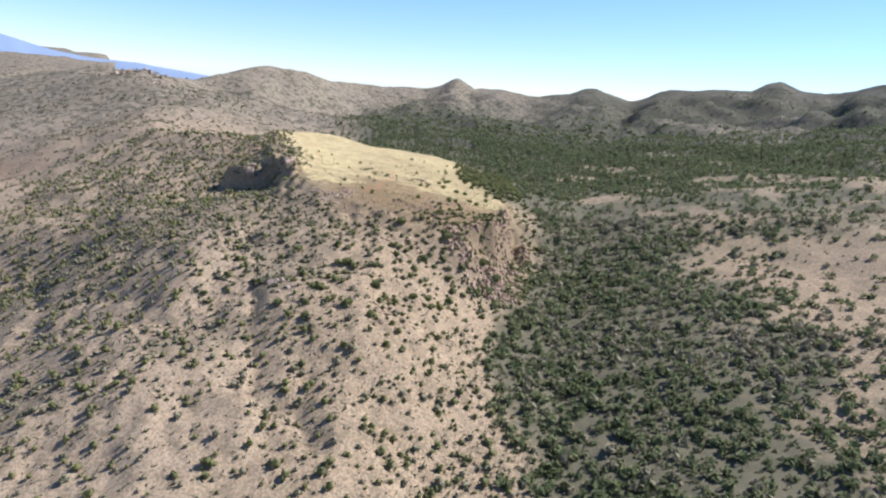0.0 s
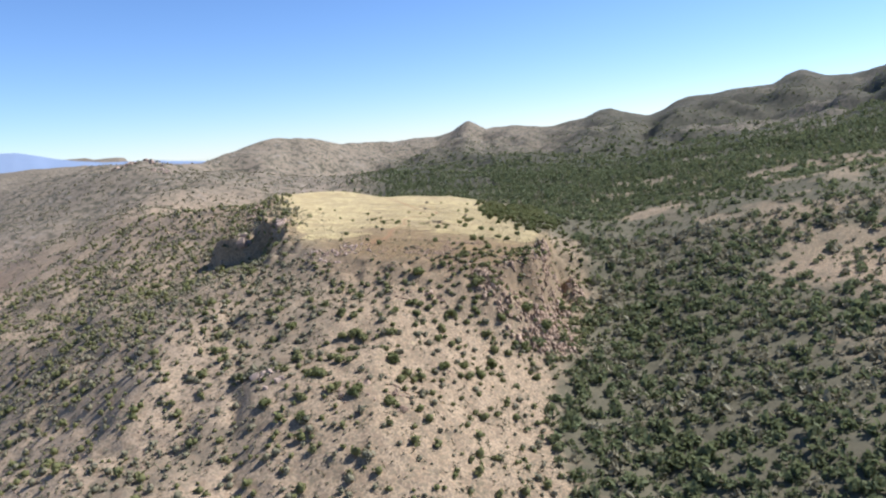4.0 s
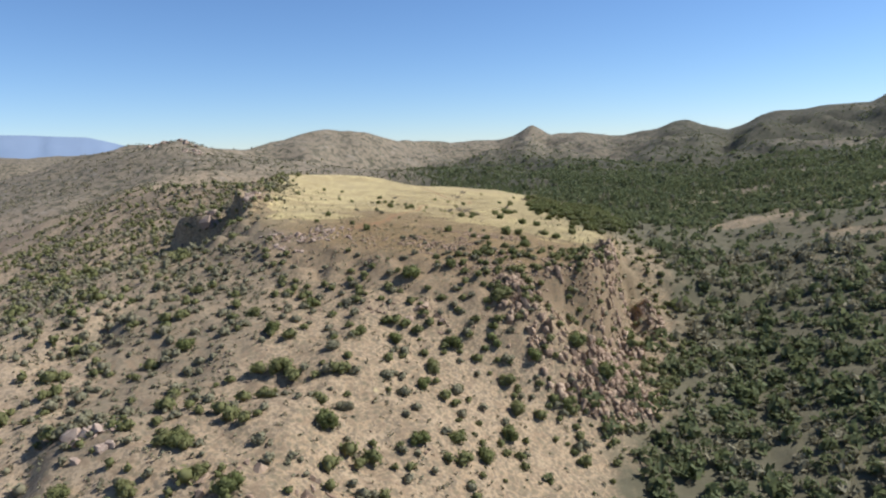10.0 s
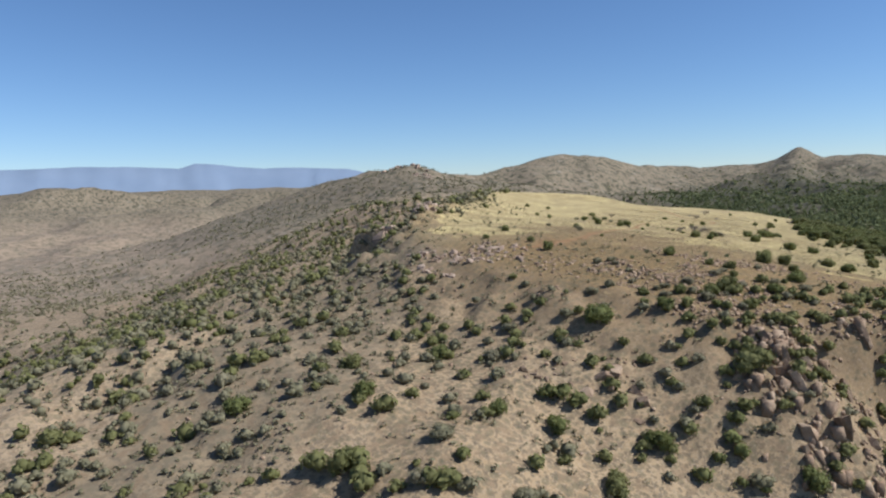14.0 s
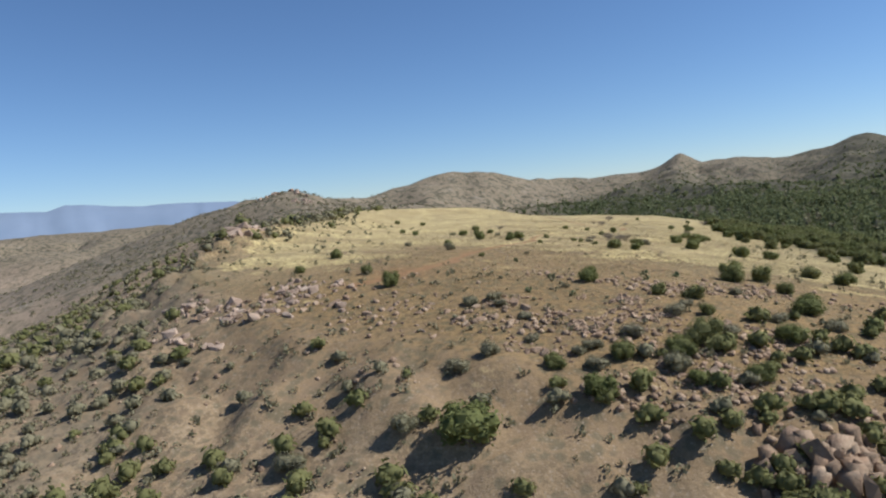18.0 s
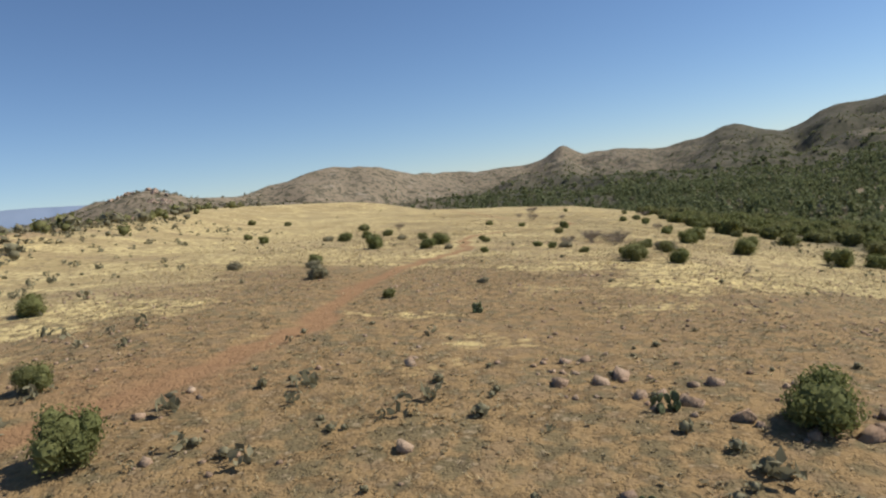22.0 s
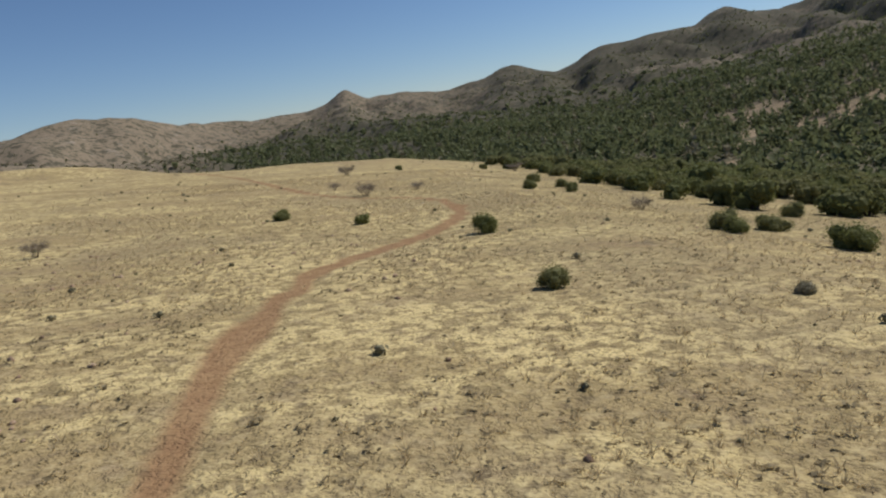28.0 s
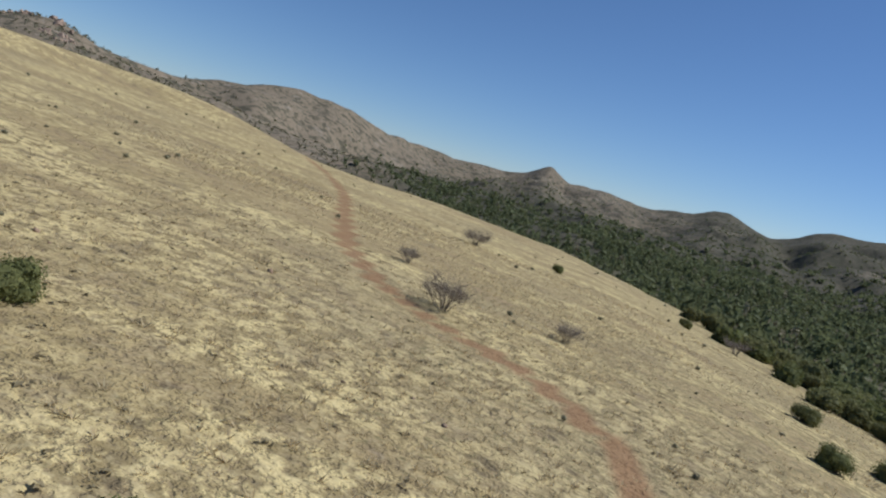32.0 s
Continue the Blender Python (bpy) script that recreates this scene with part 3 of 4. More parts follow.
def make_terrain():
    xs = graded(-180, 90, 1.3, -4700, 4200, 22, 17, 1.045)
    ys = graded(230, 650, 1.3, -1500, 4900, 80, 15, 1.045)
    gx, gy = np.meshgrid(xs, ys)
    x, y = gx.ravel(), gy.ravel()
    z = height(x, y)
    td = track_distance(x, y)
    z = z - 0.12 * sm(2.2, 0.8, td)
    nx, ny = len(xs), len(ys)
    me = bpy.data.meshes.new("ground")
    me.vertices.add(nx * ny)
    me.vertices.foreach_set("co", np.stack([x, y, z], 1).astype(np.float32).ravel())
    i = np.arange((ny - 1) * (nx - 1))
    a = (i // (nx - 1)) * nx + i % (nx - 1)
    quads = np.stack([a, a + 1, a + nx + 1, a + nx], 1).astype(np.int32)
    me.loops.add(quads.size)
    me.loops.foreach_set("vertex_index", quads.ravel())
    me.polygons.add(len(quads))
    me.polygons.foreach_set("loop_start", np.arange(0, quads.size, 4, dtype=np.int32))
    me.polygons.foreach_set("use_smooth", np.ones(len(quads), bool))
    me.update(calc_edges=True)
    far = sm(420, 800, np.hypot(x + 20, y - 420))
    worn = np.maximum(sm(1.15, 0.5, td) * (1.05 + 0.25 * fbm(x, y, 9, 2, 109)), 0.62 * np.exp(-((x + 38) / 10) ** 2 - ((y - 425) / 7) ** 2))
    dull = sm(25, -10, mesa_distance(x, y)) * sm(505, 460, y + 26 * fbm(x, y, 50, 2, 107)) * sm(-75, -45, x)
    red = sm(-250, -600, x) * sm(-15, -65, z)
    one = np.ones(len(x))
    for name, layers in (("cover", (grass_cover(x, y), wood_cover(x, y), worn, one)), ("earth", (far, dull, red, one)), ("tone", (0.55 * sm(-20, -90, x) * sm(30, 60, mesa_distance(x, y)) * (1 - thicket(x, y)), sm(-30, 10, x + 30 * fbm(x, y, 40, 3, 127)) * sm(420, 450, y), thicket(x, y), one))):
        at = me.attributes.new(name, "FLOAT_COLOR", "POINT")
        at.data.foreach_set("color", np.stack(layers, 1).astype(np.float32).ravel())
    me.materials.append(GROUND)
    ob = new("ground", me)
    return tagged(ob, "dry tan desert ground with golden grass on a mesa", "ground", kind="structure")


ground = make_terrain()


def make_far_range():
    """Range beyond the plain, painted haze-blue: its own ridge, far outside the place."""
    az = np.arange(-88, -15.8, 0.4)
    el = np.interp(az, [-88, -70, -58, -54.6, -50, -46.4, -45.2, -42.5, -40, -38.6, -35, -33.5, -31.5, -29.8, -27.9, -24, -20, -16], [1.6, 2.2, 2.25, 2.38, 2.42, 2.2, 2.6, 2.3, 2.07, 2.14, 1.95, 1.88, 1.38, 0.95, 0.72, 0.5, 0.07, -0.9])
    el = el + 0.08 * fbm(az * 30, az * 0, 60, 4, 131)
    rows = []
    for q, k in ((3950, -0.2), (4080, 0.25), (4180, 0.55), (4300, 1.0), (4550, 0.3)):
        a = np.radians(az + (0.5 * fbm(az * 40, az * 0 + q, 90, 3, 135) if k < 1 else 0))
        z = 20 + 4300 * np.tan(np.radians(el)) * (k + (0.22 * fbm(az * 40, az * 0 + q, 50, 3, 137) if 0 < k < 1 else 0)) - (60 if k < 0 else 0)
        rows.append(np.stack([q * np.sin(a), 300 + q * np.cos(a), z], 1))
    v = np.concatenate(rows)
    n = len(az)
    f = [(r * n + i, r * n + i + 1, (r + 1) * n + i + 1, (r + 1) * n + i) for r in range(4) for i in range(n - 1)]
    me = bpy.data.meshes.new("backdrop")
    me.from_pydata(v.tolist(), [], f)
    me.polygons.foreach_set("use_smooth", np.ones(len(f), bool))
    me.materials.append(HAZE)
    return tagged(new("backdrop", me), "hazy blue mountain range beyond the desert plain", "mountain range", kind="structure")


make_far_range()

# ---- plants ----
def leaf_cloud(rng, lobes, leaves, size, flat=1.0):
    """Small leaf sprays strewn over the shell of overlapping lobes; lobes: (x, y, z, rx, rz)."""
    verts, faces = [], []
    w = np.array([b[3] ** 2 for b in lobes])
    pick = rng.choice(len(lobes), leaves, p=w / w.sum())
    for k in pick:
        cx, cy, cz, rx, rz = lobes[k]
        v = rng.normal(size=3)
        v /= np.linalg.norm(v)
        if cz + v[2] * rz < 0.02 * rz:
            v[2] = abs(v[2]) * 0.5
        s = rng.uniform(0.72, 1.06)
        c = np.array([cx + v[0] * rx * s, cy + v[1] * rx * s, cz + v[2] * rz * s])
        n = v + rng.normal(size=3) * 0.55
        n /= np.linalg.norm(n)
        t = np.cross(n, rng.normal(size=3))
        t /= np.linalg.norm(t)
        u = np.cross(n, t)
        a = size * rng.uniform(0.6, 1.4)
        i = len(verts)
        verts += [c - t * a, c + u * a * 0.55 + n * a * 0.25, c + t * a, c - u * a * 0.55 + n * a * 0.2]
        faces += [(i, i + 1, i + 2), (i, i + 2, i + 3)]
    return verts, faces


def lump(rng, lobes, rings=4, segs=7):
    """Dark inner mass of the lobes, lumpy and closed."""
    verts, faces = [], []
    for cx, cy, cz, rx, rz in lobes:
        i0 = len(verts)
        for r in range(rings + 1):
            th = math.pi * r / rings
            for s in range(segs):
                ph = 2 * math.pi * (s + 0.5 * (r % 2)) / segs
                k = rng.uniform(0.72, 0.92)
                verts.append((cx + rx * k * math.sin(th) * math.cos(ph), cy + rx * k * math.sin(th) * math.sin(ph), cz + rz * k * math.cos(th)))
        for r in range(rings):
            for s in range(segs):
                a, b = i0 + r * segs + s, i0 + r * segs + (s + 1) % segs
                faces += [(a, a + segs, b + segs, b)]
    return verts, faces


def mesh_from(name, verts, faces, mat, smooth=False):
    me = bpy.data.meshes.new(name)
    me.from_pydata([tuple(v) for v in verts], [], faces)
    if smooth:
        me.polygons.foreach_set("use_smooth", np.ones(len(me.polygons), bool))
    me.materials.append(mat)
    return me


def lobes_for(rng, n, r, h):
    out = [(0, 0, h * 0.47, r * 0.74, h * 0.47)]
    for k in range(n):
        a = rng.uniform(0, 2 * math.pi)
        q = rng.uniform(0.35, 0.62) * r
        s = rng.uniform(0.32, 0.5)
        out.append((q * math.cos(a), q * math.sin(a), h * rng.uniform(0.20, 0.68), r * s, h * s * 0.72))
    return out


def join_arrays(pieces):
    verts, faces, base = [], [], 0
    for v, f in pieces:
        verts += list(v)
        faces += [tuple(i + base for i in q) for q in f]
        base += len(v)
    return verts, faces


def stuff_from(name, pieces, spots, mat, label, category):
    """One joined object: each spot (x, y, z, scale, turn, kind) carries a copy of one of the pieces."""
    spots = np.asarray(spots, float)
    allv, allf, base = [], [], 0
    for k, (v, f) in enumerate(pieces):
        mine = spots[spots[:, 5] == k]
        if not len(mine):
            continue
        v = np.asarray(v, float)
        f = np.asarray(f, np.int64)
        c, s = np.cos(mine[:, 4])[:, None], np.sin(mine[:, 4])[:, None]
        px = (v[None, :, 0] * c - v[None, :, 1] * s) * mine[:, 3:4] + mine[:, 0:1]
        py = (v[None, :, 0] * s + v[None, :, 1] * c) * mine[:, 3:4] + mine[:, 1:2]
        pz = v[None, :, 2] * mine[:, 3:4] + mine[:, 2:3]
        allv.append(np.stack([px, py, pz], -1).reshape(-1, 3))
        off = base + np.arange(len(mine))[:, None, None] * len(v)
        allf.append((f[None] + off).reshape(-1, 3))
        base += len(v) * len(mine)
    v, f = np.concatenate(allv), np.concatenate(allf).astype(np.int32)
    me = bpy.data.meshes.new(name)
    me.vertices.add(len(v))
    me.vertices.foreach_set("co", v.astype(np.float32).ravel())
    me.loops.add(f.size)
    me.loops.foreach_set("vertex_index", f.ravel())
    me.polygons.add(len(f))
    me.polygons.foreach_set("loop_start", np.arange(0, f.size, 3, dtype=np.int32))
    me.update(calc_edges=True)
    me.materials.append(mat)
    return tagged(new(name, me), label, category, kind="stuff")


def scatter(rng, n, box, chance):
    x = rng.uniform(box[0], box[1], n)
    y = rng.uniform(box[2], box[3], n)
    keep = rng.uniform(size=n) < chance(x, y)
    return x[keep], y[keep]


def far_bush(rng, leaves, size=0.30):
    return leaf_cloud(rng, [(0, 0, 0.42, 0.50, 0.44), (0.3, 0.1, 0.34, 0.32, 0.32), (-0.25, 0.2, 0.36, 0.33, 0.3)], leaves, size)


def round_bush(rng, leaves, size, lobes):
    """A rounded bush: a lumpy core with leaf sprays over it."""
    body = [(0, 0, 0.42, 0.50, 0.44), (0.3, 0.1, 0.34, 0.32, 0.32), (-0.25, 0.2, 0.36, 0.33, 0.3)]
    v, f = lump(rng, [(a, b, c, r * 0.95, z * 0.95) for a, b, c, r, z in body[:lobes]], 3, 5)
    f = [t for q in f for t in ((q[0], q[1], q[2]), (q[0], q[2], q[3]))]
    return join_arrays([(v, f), leaf_cloud(rng, body, leaves, size)])


def pine_piece(rng, leaves):
    """A small upright conifer: leaf sprays that narrow towards the tip."""
    return leaf_cloud(rng, [(0, 0, 0.42, 0.42, 0.36), (0.04, 0.02, 0.82, 0.32, 0.34), (-0.02, 0.03, 1.2, 0.22, 0.32), (0, 0, 1.52, 0.11, 0.26)], leaves, 0.3)


def edge_fade(x, y):
    """Plants thin out raggedly away from the mesa."""
    k = fbm(x, y, 90, 3, 171)
    return sm(40, 230, y + 120 * k) * sm(-400, -210, x + 120 * k)


def slope_scrub(x, y):
    d0 = mesa_distance(x, y)
    w = wood_cover(x, y)
    n = 0.62 + 0.8 * fbm(x, y, 30, 3, 121) + 0.35 * sm(-40, -110, x) * sm(320, 380, y)
    n = n + 1.2 * np.exp(-((d0 - 4) / 20.0) ** 2) * sm(-70, -100, x) * sm(450, 500, y)
    n = n + 0.9 * thicket(x, y)
    rim = sm(-24, 4, d0) * sm(-70, -100, x) * sm(440, 500, y)
    return np.clip(n, 0.15, 1) * np.maximum(sm(-8, 12, d0), rim) * (1 - w)


def plant_stuff():
    rng = np.random.default_rng(11)
    sets = [round_bush(rng, 10, 0.24, 1) for _ in range(5)] + [round_bush(rng, 52, 0.13, 3) for _ in range(5)]
    tiny = [far_bush(rng, 8, 0.40) for _ in range(4)] + [far_bush(rng, 13, 0.27) for _ in range(4)]
    # open slopes: scattered brush, thicker in the gullies
    x, y = scatter(rng, 36000, (-420, 110, -60, 690), lambda x, y: edge_fade(x, y) * np.clip(slope_scrub(x, y) * (0.5 + 0.1 * sm(-20, -70, x) * sm(300, 360, y)) + 0.2 * sm(4, 14, mesa_distance(x, y)) * (1 - wood_cover(x, y)) + 0.95 * sm(-24, -4, mesa_distance(x, y)) * sm(40, 22, mesa_distance(x, y)) * sm(436, 412, y) * sm(-15, 6, x), 0, 1))
    s = rng.uniform(1.2, 2.7, len(x)) * (0.8 + 1.0 * rng.uniform(size=len(x)) ** 3)
    s = np.minimum(s, 3.4 - 1.3 * sm(340, 385, y) * sm(-100, -60, x))
    sp = np.stack([x, y, height(x, y) - 0.08 * s, s, rng.uniform(0, 6.28, len(x)), rng.integers(0, 4, len(x))], 1)
    sp[:, 5] = rng.integers(0, 5, len(x)) + 5 * ((y > 300) & (y < 430) & (x > -95) & (x < 60))
    half = rng.uniform(size=len(x)) < 0.6 - 0.45 * thicket(x, y) - 0.1 * sm(-40, -90, x) + 0.25 * sm(-5, 10, x) * sm(370, 385, y)
    sp[half, 3] *= 1.15
    stuff_from("desert_scrub", sets, sp[~half], SCRUB, "low grey-green desert scrub scattered over the rocky slopes", "scrub")
    stuff_from("juniper_scrub", sets, sp[half], JUNIPER, "small dark green junipers scattered over the dry slopes", "shrubs")
    x, y = scatter(rng, 62000, (-330, 70, 20, 560), lambda x, y: edge_fade(x, y) * np.clip(slope_scrub(x, y) + 0.25 * sm(10, 0, mesa_distance(x, y)) * sm(-45, -5, mesa_distance(x, y)), 0, 1) * 0.75)
    s = rng.uniform(0.4, 1.1, len(x))
    sp = np.stack([x, y, height(x, y) - 0.05 * s, s, rng.uniform(0, 6.28, len(x)), rng.integers(0, 4, len(x))], 1)
    sp[:, 5] += 4 * ((sp[:, 1] > 345) & (sp[:, 0] > -75))
    stuff_from("low_brush", tiny, sp, SCRUB, "knee-high dry brush dotted between the rocks", "brush")
    # wider slopes, west and behind
    x, y = scatter(rng, 42000, (-1100, -120, 250, 1500), lambda x, y: (0.3 + 1.2 * np.clip(fbm(x, y, 120, 3, 125), 0, 1)) * sm(1500, 700, np.hypot(x, y - 350)) * sm(2, 14, mesa_distance(x, y)) * sm(190, 330, np.hypot(x + 20, y - 420)))
    s = 1.2 + 2.6 * rng.uniform(size=len(x)) ** 1.7
    sp = np.stack([x, y, height(x, y) - 0.1, s, rng.uniform(0, 6.28, len(x)), rng.integers(0, 4, len(x))], 1)
    stuff_from("distant_brush", tiny, sp, SCRUB, "dark brush dotted over the western slopes", "brush")
    # woods east of and behind the mesa
    small = [far_bush(rng, 9, 0.46) for _ in range(3)] + [far_bush(rng, 17, 0.33) for _ in range(3)] + [pine_piece(rng, 17) for _ in range(4)]
    x, y = scatter(rng, 80000, (-220, 1150, 20, 1750), lambda x, y: wood_cover(x, y) * sm(40, 230, y + 120 * fbm(x, y, 90, 3, 173)) * sm(1700, 200, np.hypot(x, y - 300)) * 0.95)
    nx, ny = scatter(rng, 18000, (30, 330, 20, 520), lambda x, y: wood_cover(x, y) * sm(40, 230, y + 120 * fbm(x, y, 90, 3, 173)) * sm(340, 200, x) * 0.8)
    hx, hy = scatter(rng, 16000, (55, 620, 600, 1150), lambda x, y: wood_cover(x, y) * sm(640, 400, x) * 0.8)
    x, y = np.concatenate([x, nx, hx]), np.concatenate([y, ny, hy])
    keep = ~((x < 72) & (y > 430) & (y < 690))
    x, y = x[keep], y[keep]
    near = np.hypot(x, y - 380) < 380
    s = (1.0 + 4.0 * rng.uniform(size=len(x)) ** 2.4) * (1 + 0.6 * sm(400, 1200, np.hypot(x, y - 300)))
    sp = np.stack([x, y, height(x, y) - 0.2, s, rng.uniform(0, 6.28, len(x)), rng.integers(0, 3, len(x)) + 3 * near], 1)
    tall = (rng.uniform(size=len(x)) < 0.75 * sm(680, 740, y) * sm(1500, 1100, y))
    sp[tall, 5] = 6 + rng.integers(0, 4, int(tall.sum()))
    sp[tall, 3] = np.clip(sp[tall, 3] * 1.15, 2.2, 5.5)
    grey = rng.uniform(size=len(x)) < 0.04 + (0.2 + 0.9 * fbm(x, y, 60, 3, 129)) * sm(620, 500, y)
    stuff_from("oak_scrub", small, sp[grey], SCRUB, "grey-brown leafless oak scrub mixed into the juniper woods", "scrub")
    stuff_from("juniper_woodland", small, sp[~grey], PINE, "dense dark green juniper woodland covering the valley and hillside", "woodland")


plant_stuff()


def mountain_woods():
    """Dark trees and brush dotted over the far slopes and crests."""
    rng = np.random.default_rng(19)
    pieces = [far_bush(rng, 7, 0.5) for _ in range(4)]
    def chance(x, y):
        px, py = x - 14, y - 167
        r, az = np.hypot(px, py), np.degrees(np.arctan2(px, py))
        q = r / np.interp(az, FINE_AZ, FINE_R)
        thick = np.clip(0.05 + 0.8 * wood_cover(x, y) + 0.4 * fbm(x, y, 140, 3, 207), 0.03, 1)
        return thick * sm(0.98, 0.86, q) * sm(850, 1050, r)

    x, y = scatter(rng, 52000, (-900, 1500, 1050, 2500), chance)
    s = 1.5 + 2.8 * rng.uniform(size=len(x)) ** 2
    sp = np.stack([x, y, height(x, y) - 0.3, s, rng.uniform(0, 6.28, len(x)), rng.integers(0, 4, len(x))], 1)
    stuff_from("mountain_scrub", pieces, sp, PINE, "dark juniper and oak scrub dotting the mountain slopes", "scrub")


mountain_woods()

# places on the ground: x, y, crown radius
JUNIPERS_A = [(-50.4, 281, 2.6), (-63, 288.1, 2.6), (-23, 288.4, 2.6), (-51.4, 289.4, 2.3), (-33.6, 290.3, 2.6), (-40.8, 294.2, 1.9), (-47.5, 300.1, 2.6), (-24, 315, 2.5), (-6.5, 321.1, 2.3), (0.7, 329, 2.6), (7, 329.3, 2.6), (-40.6, 333.1, 2.6), (-65, 340, 2.6), (11.5, 342.8, 2.4), (-8.8, 345.1, 1.9), (-46.8, 349.1, 2.4), (-7.3, 352.1, 2.6), (13.5, 353, 2.6), (-25.4, 353.5, 2), (-17.2, 357.1, 2.6), (-55.2, 358.3, 2.6), (10.8, 359.5, 2.6), (-3.4, 363.2, 2.6), (26.4, 363.3, 2.6), (18, 367.8, 2.6), (-43.1, 368.2, 2.6), (37.1, 376.8, 3.4), (9, 378.5, 3.4), (29.2, 378.8, 3.4), (-17, 382, 3.1), (-6.1, 387.9, 1.8), (2.5, 392, 1.2)]
JUNIPERS_B = [(-10.7, 392.4, 1.4), (7.7, 393.7, 1.7), (-4.3, 395.1, 1.5), (1.1, 397.2, 1.9), (3.3, 400, 2.2), (11.5, 402.8, 1.5), (4.1, 408.1, 1.1), (-1.1, 414.6, 1.2), (3.1, 414.9, 1.5), (15.7, 415, 2.4), (48.6, 417, 3.4), (-37.3, 417.6, 1.6), (-9.9, 419.6, 1.85), (-43.9, 424.1, 1.1), (-57.9, 428.7, 1.2), (15.2, 429.3, 1.4), (9.3, 435, 2.6), (13.4, 438.5, 1.8), (-56.8, 440.8, 1.5), (-31, 445.6, 0.7), (27.3, 452.3, 2), (23.3, 457.8, 2), (-5.4, 469, 1.3), (-44.5, 469.6, 1.2), (-9.7, 471.3, 1.6), (-10.3, 473.9, 1.2), (-5.1, 480.3, 1.1), (-14.6, 480.5, 0.7), (-26.7, 481.7, 0.7), (14.6, 482.2, 2), (-6.7, 486.3, 1.2), (5.6, 486.3, 2)]
JUNIPERS_C = [(-18.2, 486.5, 0.7), (21.2, 486.7, 2), (-34.5, 486.9, 1.3), (-42, 487.5, 1.5), (-20.1, 489.3, 0.7), (-33.6, 493.2, 1.6), (-43.5, 493.5, 1.2), (-61.4, 496.6, 0.9), (-27.6, 496.9, 0.7), (-28.6, 501.5, 0.8), (-50.7, 504.1, 1.4), (-38.7, 506.2, 1.1), (2.5, 506.4, 2), (-49.5, 512.9, 1.4), (-72.1, 515.3, 0.9), (-47.2, 520, 1.2), (-16.6, 522.3, 0.95), (7.1, 523.7, 2), (8.8, 533.1, 1.8), (5, 541.4, 1.3), (11.1, 546, 1.7), (-15.2, 544.5, 1.3), (-59.1, 548.9, 1.5), (-24.3, 558.1, 0.9), (23.1, 560.6, 1.6), (-32.4, 565.9, 1.2), (-84.5, 569.7, 1.2), (-95.9, 573.1, 1.3), (7.3, 587.4, 1.2)]
JUNIPERS_D = [(2, 589.9, 1.3), (8.8, 596.6, 1.3), (7.3, 606.7, 1.4), (22.8, 617.3, 1.7), (31.8, 627.1, 1.8), (25.5, 628.2, 1.5), (27.3, 642.9, 1.7), (-11.7, 644.2, 1), (9.1, 654, 1.1), (26.5, 659.7, 1.5), (27.8, 679.3, 1.4)]
SHRUBS_A = [(-22.5, 323.8, 2.2), (-28.4, 333.7, 2.2), (-16.7, 340.6, 2.2), (-29.8, 342.6, 2.2), (-33, 369.5, 2.2), (0.8, 407.4, 1.6), (-24.7, 455.1, 0.7), (-39.8, 455.7, 1.4), (-4.4, 483.7, 1.7), (-16.4, 487.9, 1.1), (-7, 516.6, 0.6), (-7.4, 396.9, 1.2), (-8.9, 395.6, 1.1), (-3.8, 400.4, 1.5), (-13.9, 398.2, 1.1), (-19.4, 408.4, 1.1), (-15.6, 404.4, 1.0), (8.3, 419.9, 1.0), (0.4, 394.4, 1.8), (-23.4, 409.3, 1.4), (-20.8, 410.7, 1.3), (2, 410.8, 1.1), (-7, 393.2, 1.5), (6.2, 402.6, 1.3), (11.6, 409.2, 1.3), (17.4, 409, 1.5), (-17.6, 393.6, 1.5), (-53.8, 504.6, 1.1), (-41.9, 505.8, 1.0), (-31.8, 486.6, 0.8), (-20.2, 391.6, 1.7), (-23.2, 382.2, 1.8), (-33.5, 379.6, 1.8), (-51.6, 464.1, 1.1), (-43.3, 465.2, 1.0)]
BARE_A = [(-10, 489.5, 1), (-16.1, 490.2, 1), (-12.8, 493.7, 1.4), (-8.8, 494.8, 1.6), (-10.5, 497.3, 1.1), (-12.6, 497.6, 1), (-51.7, 552.3, 1.1), (6.8, 563.3, 1.3), (-22, 587.8, 1.6), (-14.2, 593.4, 1.1), (-26.2, 600.4, 1), (-23.1, 638.2, 2), (15.7, 649.6, 2)]
PEARS_A = [(-11.1, 412.3, 0.6), (-16.8, 413.6, 0.6), (-15.1, 421.1, 0.6), (-2.7, 423.1, 0.8), (-3, 428.3, 0.6), (1.3, 431.3, 0.7), (-23.9, 440.8, 0.4)]
JUNIPERS_E = [(25.5, 596.6, 2.1), (27.3, 589.7, 2), (26.7, 584.1, 2.1), (33, 586.4, 2.5), (33.4, 582.3, 2.2), (41.8, 589, 2.6), (5.7, 544.5, 1.7), (32.8, 589.6, 2.1), (41.1, 579, 3.2), (52.6, 590.2, 3.2)]
ALL_JUNIPERS = (JUNIPERS_E, JUNIPERS_A, JUNIPERS_B, JUNIPERS_C, JUNIPERS_D)

# ---- single plants and rocks ----
def part(name, me, parent, label="", at=None):
    ob = new(name, me)
    ob.parent = parent
    if at is not None:
        ob.matrix_basis = at
    return tagged(ob, label)


def ground_z(x, y):
    return float(height(np.array([x]), np.array([y]))[0])


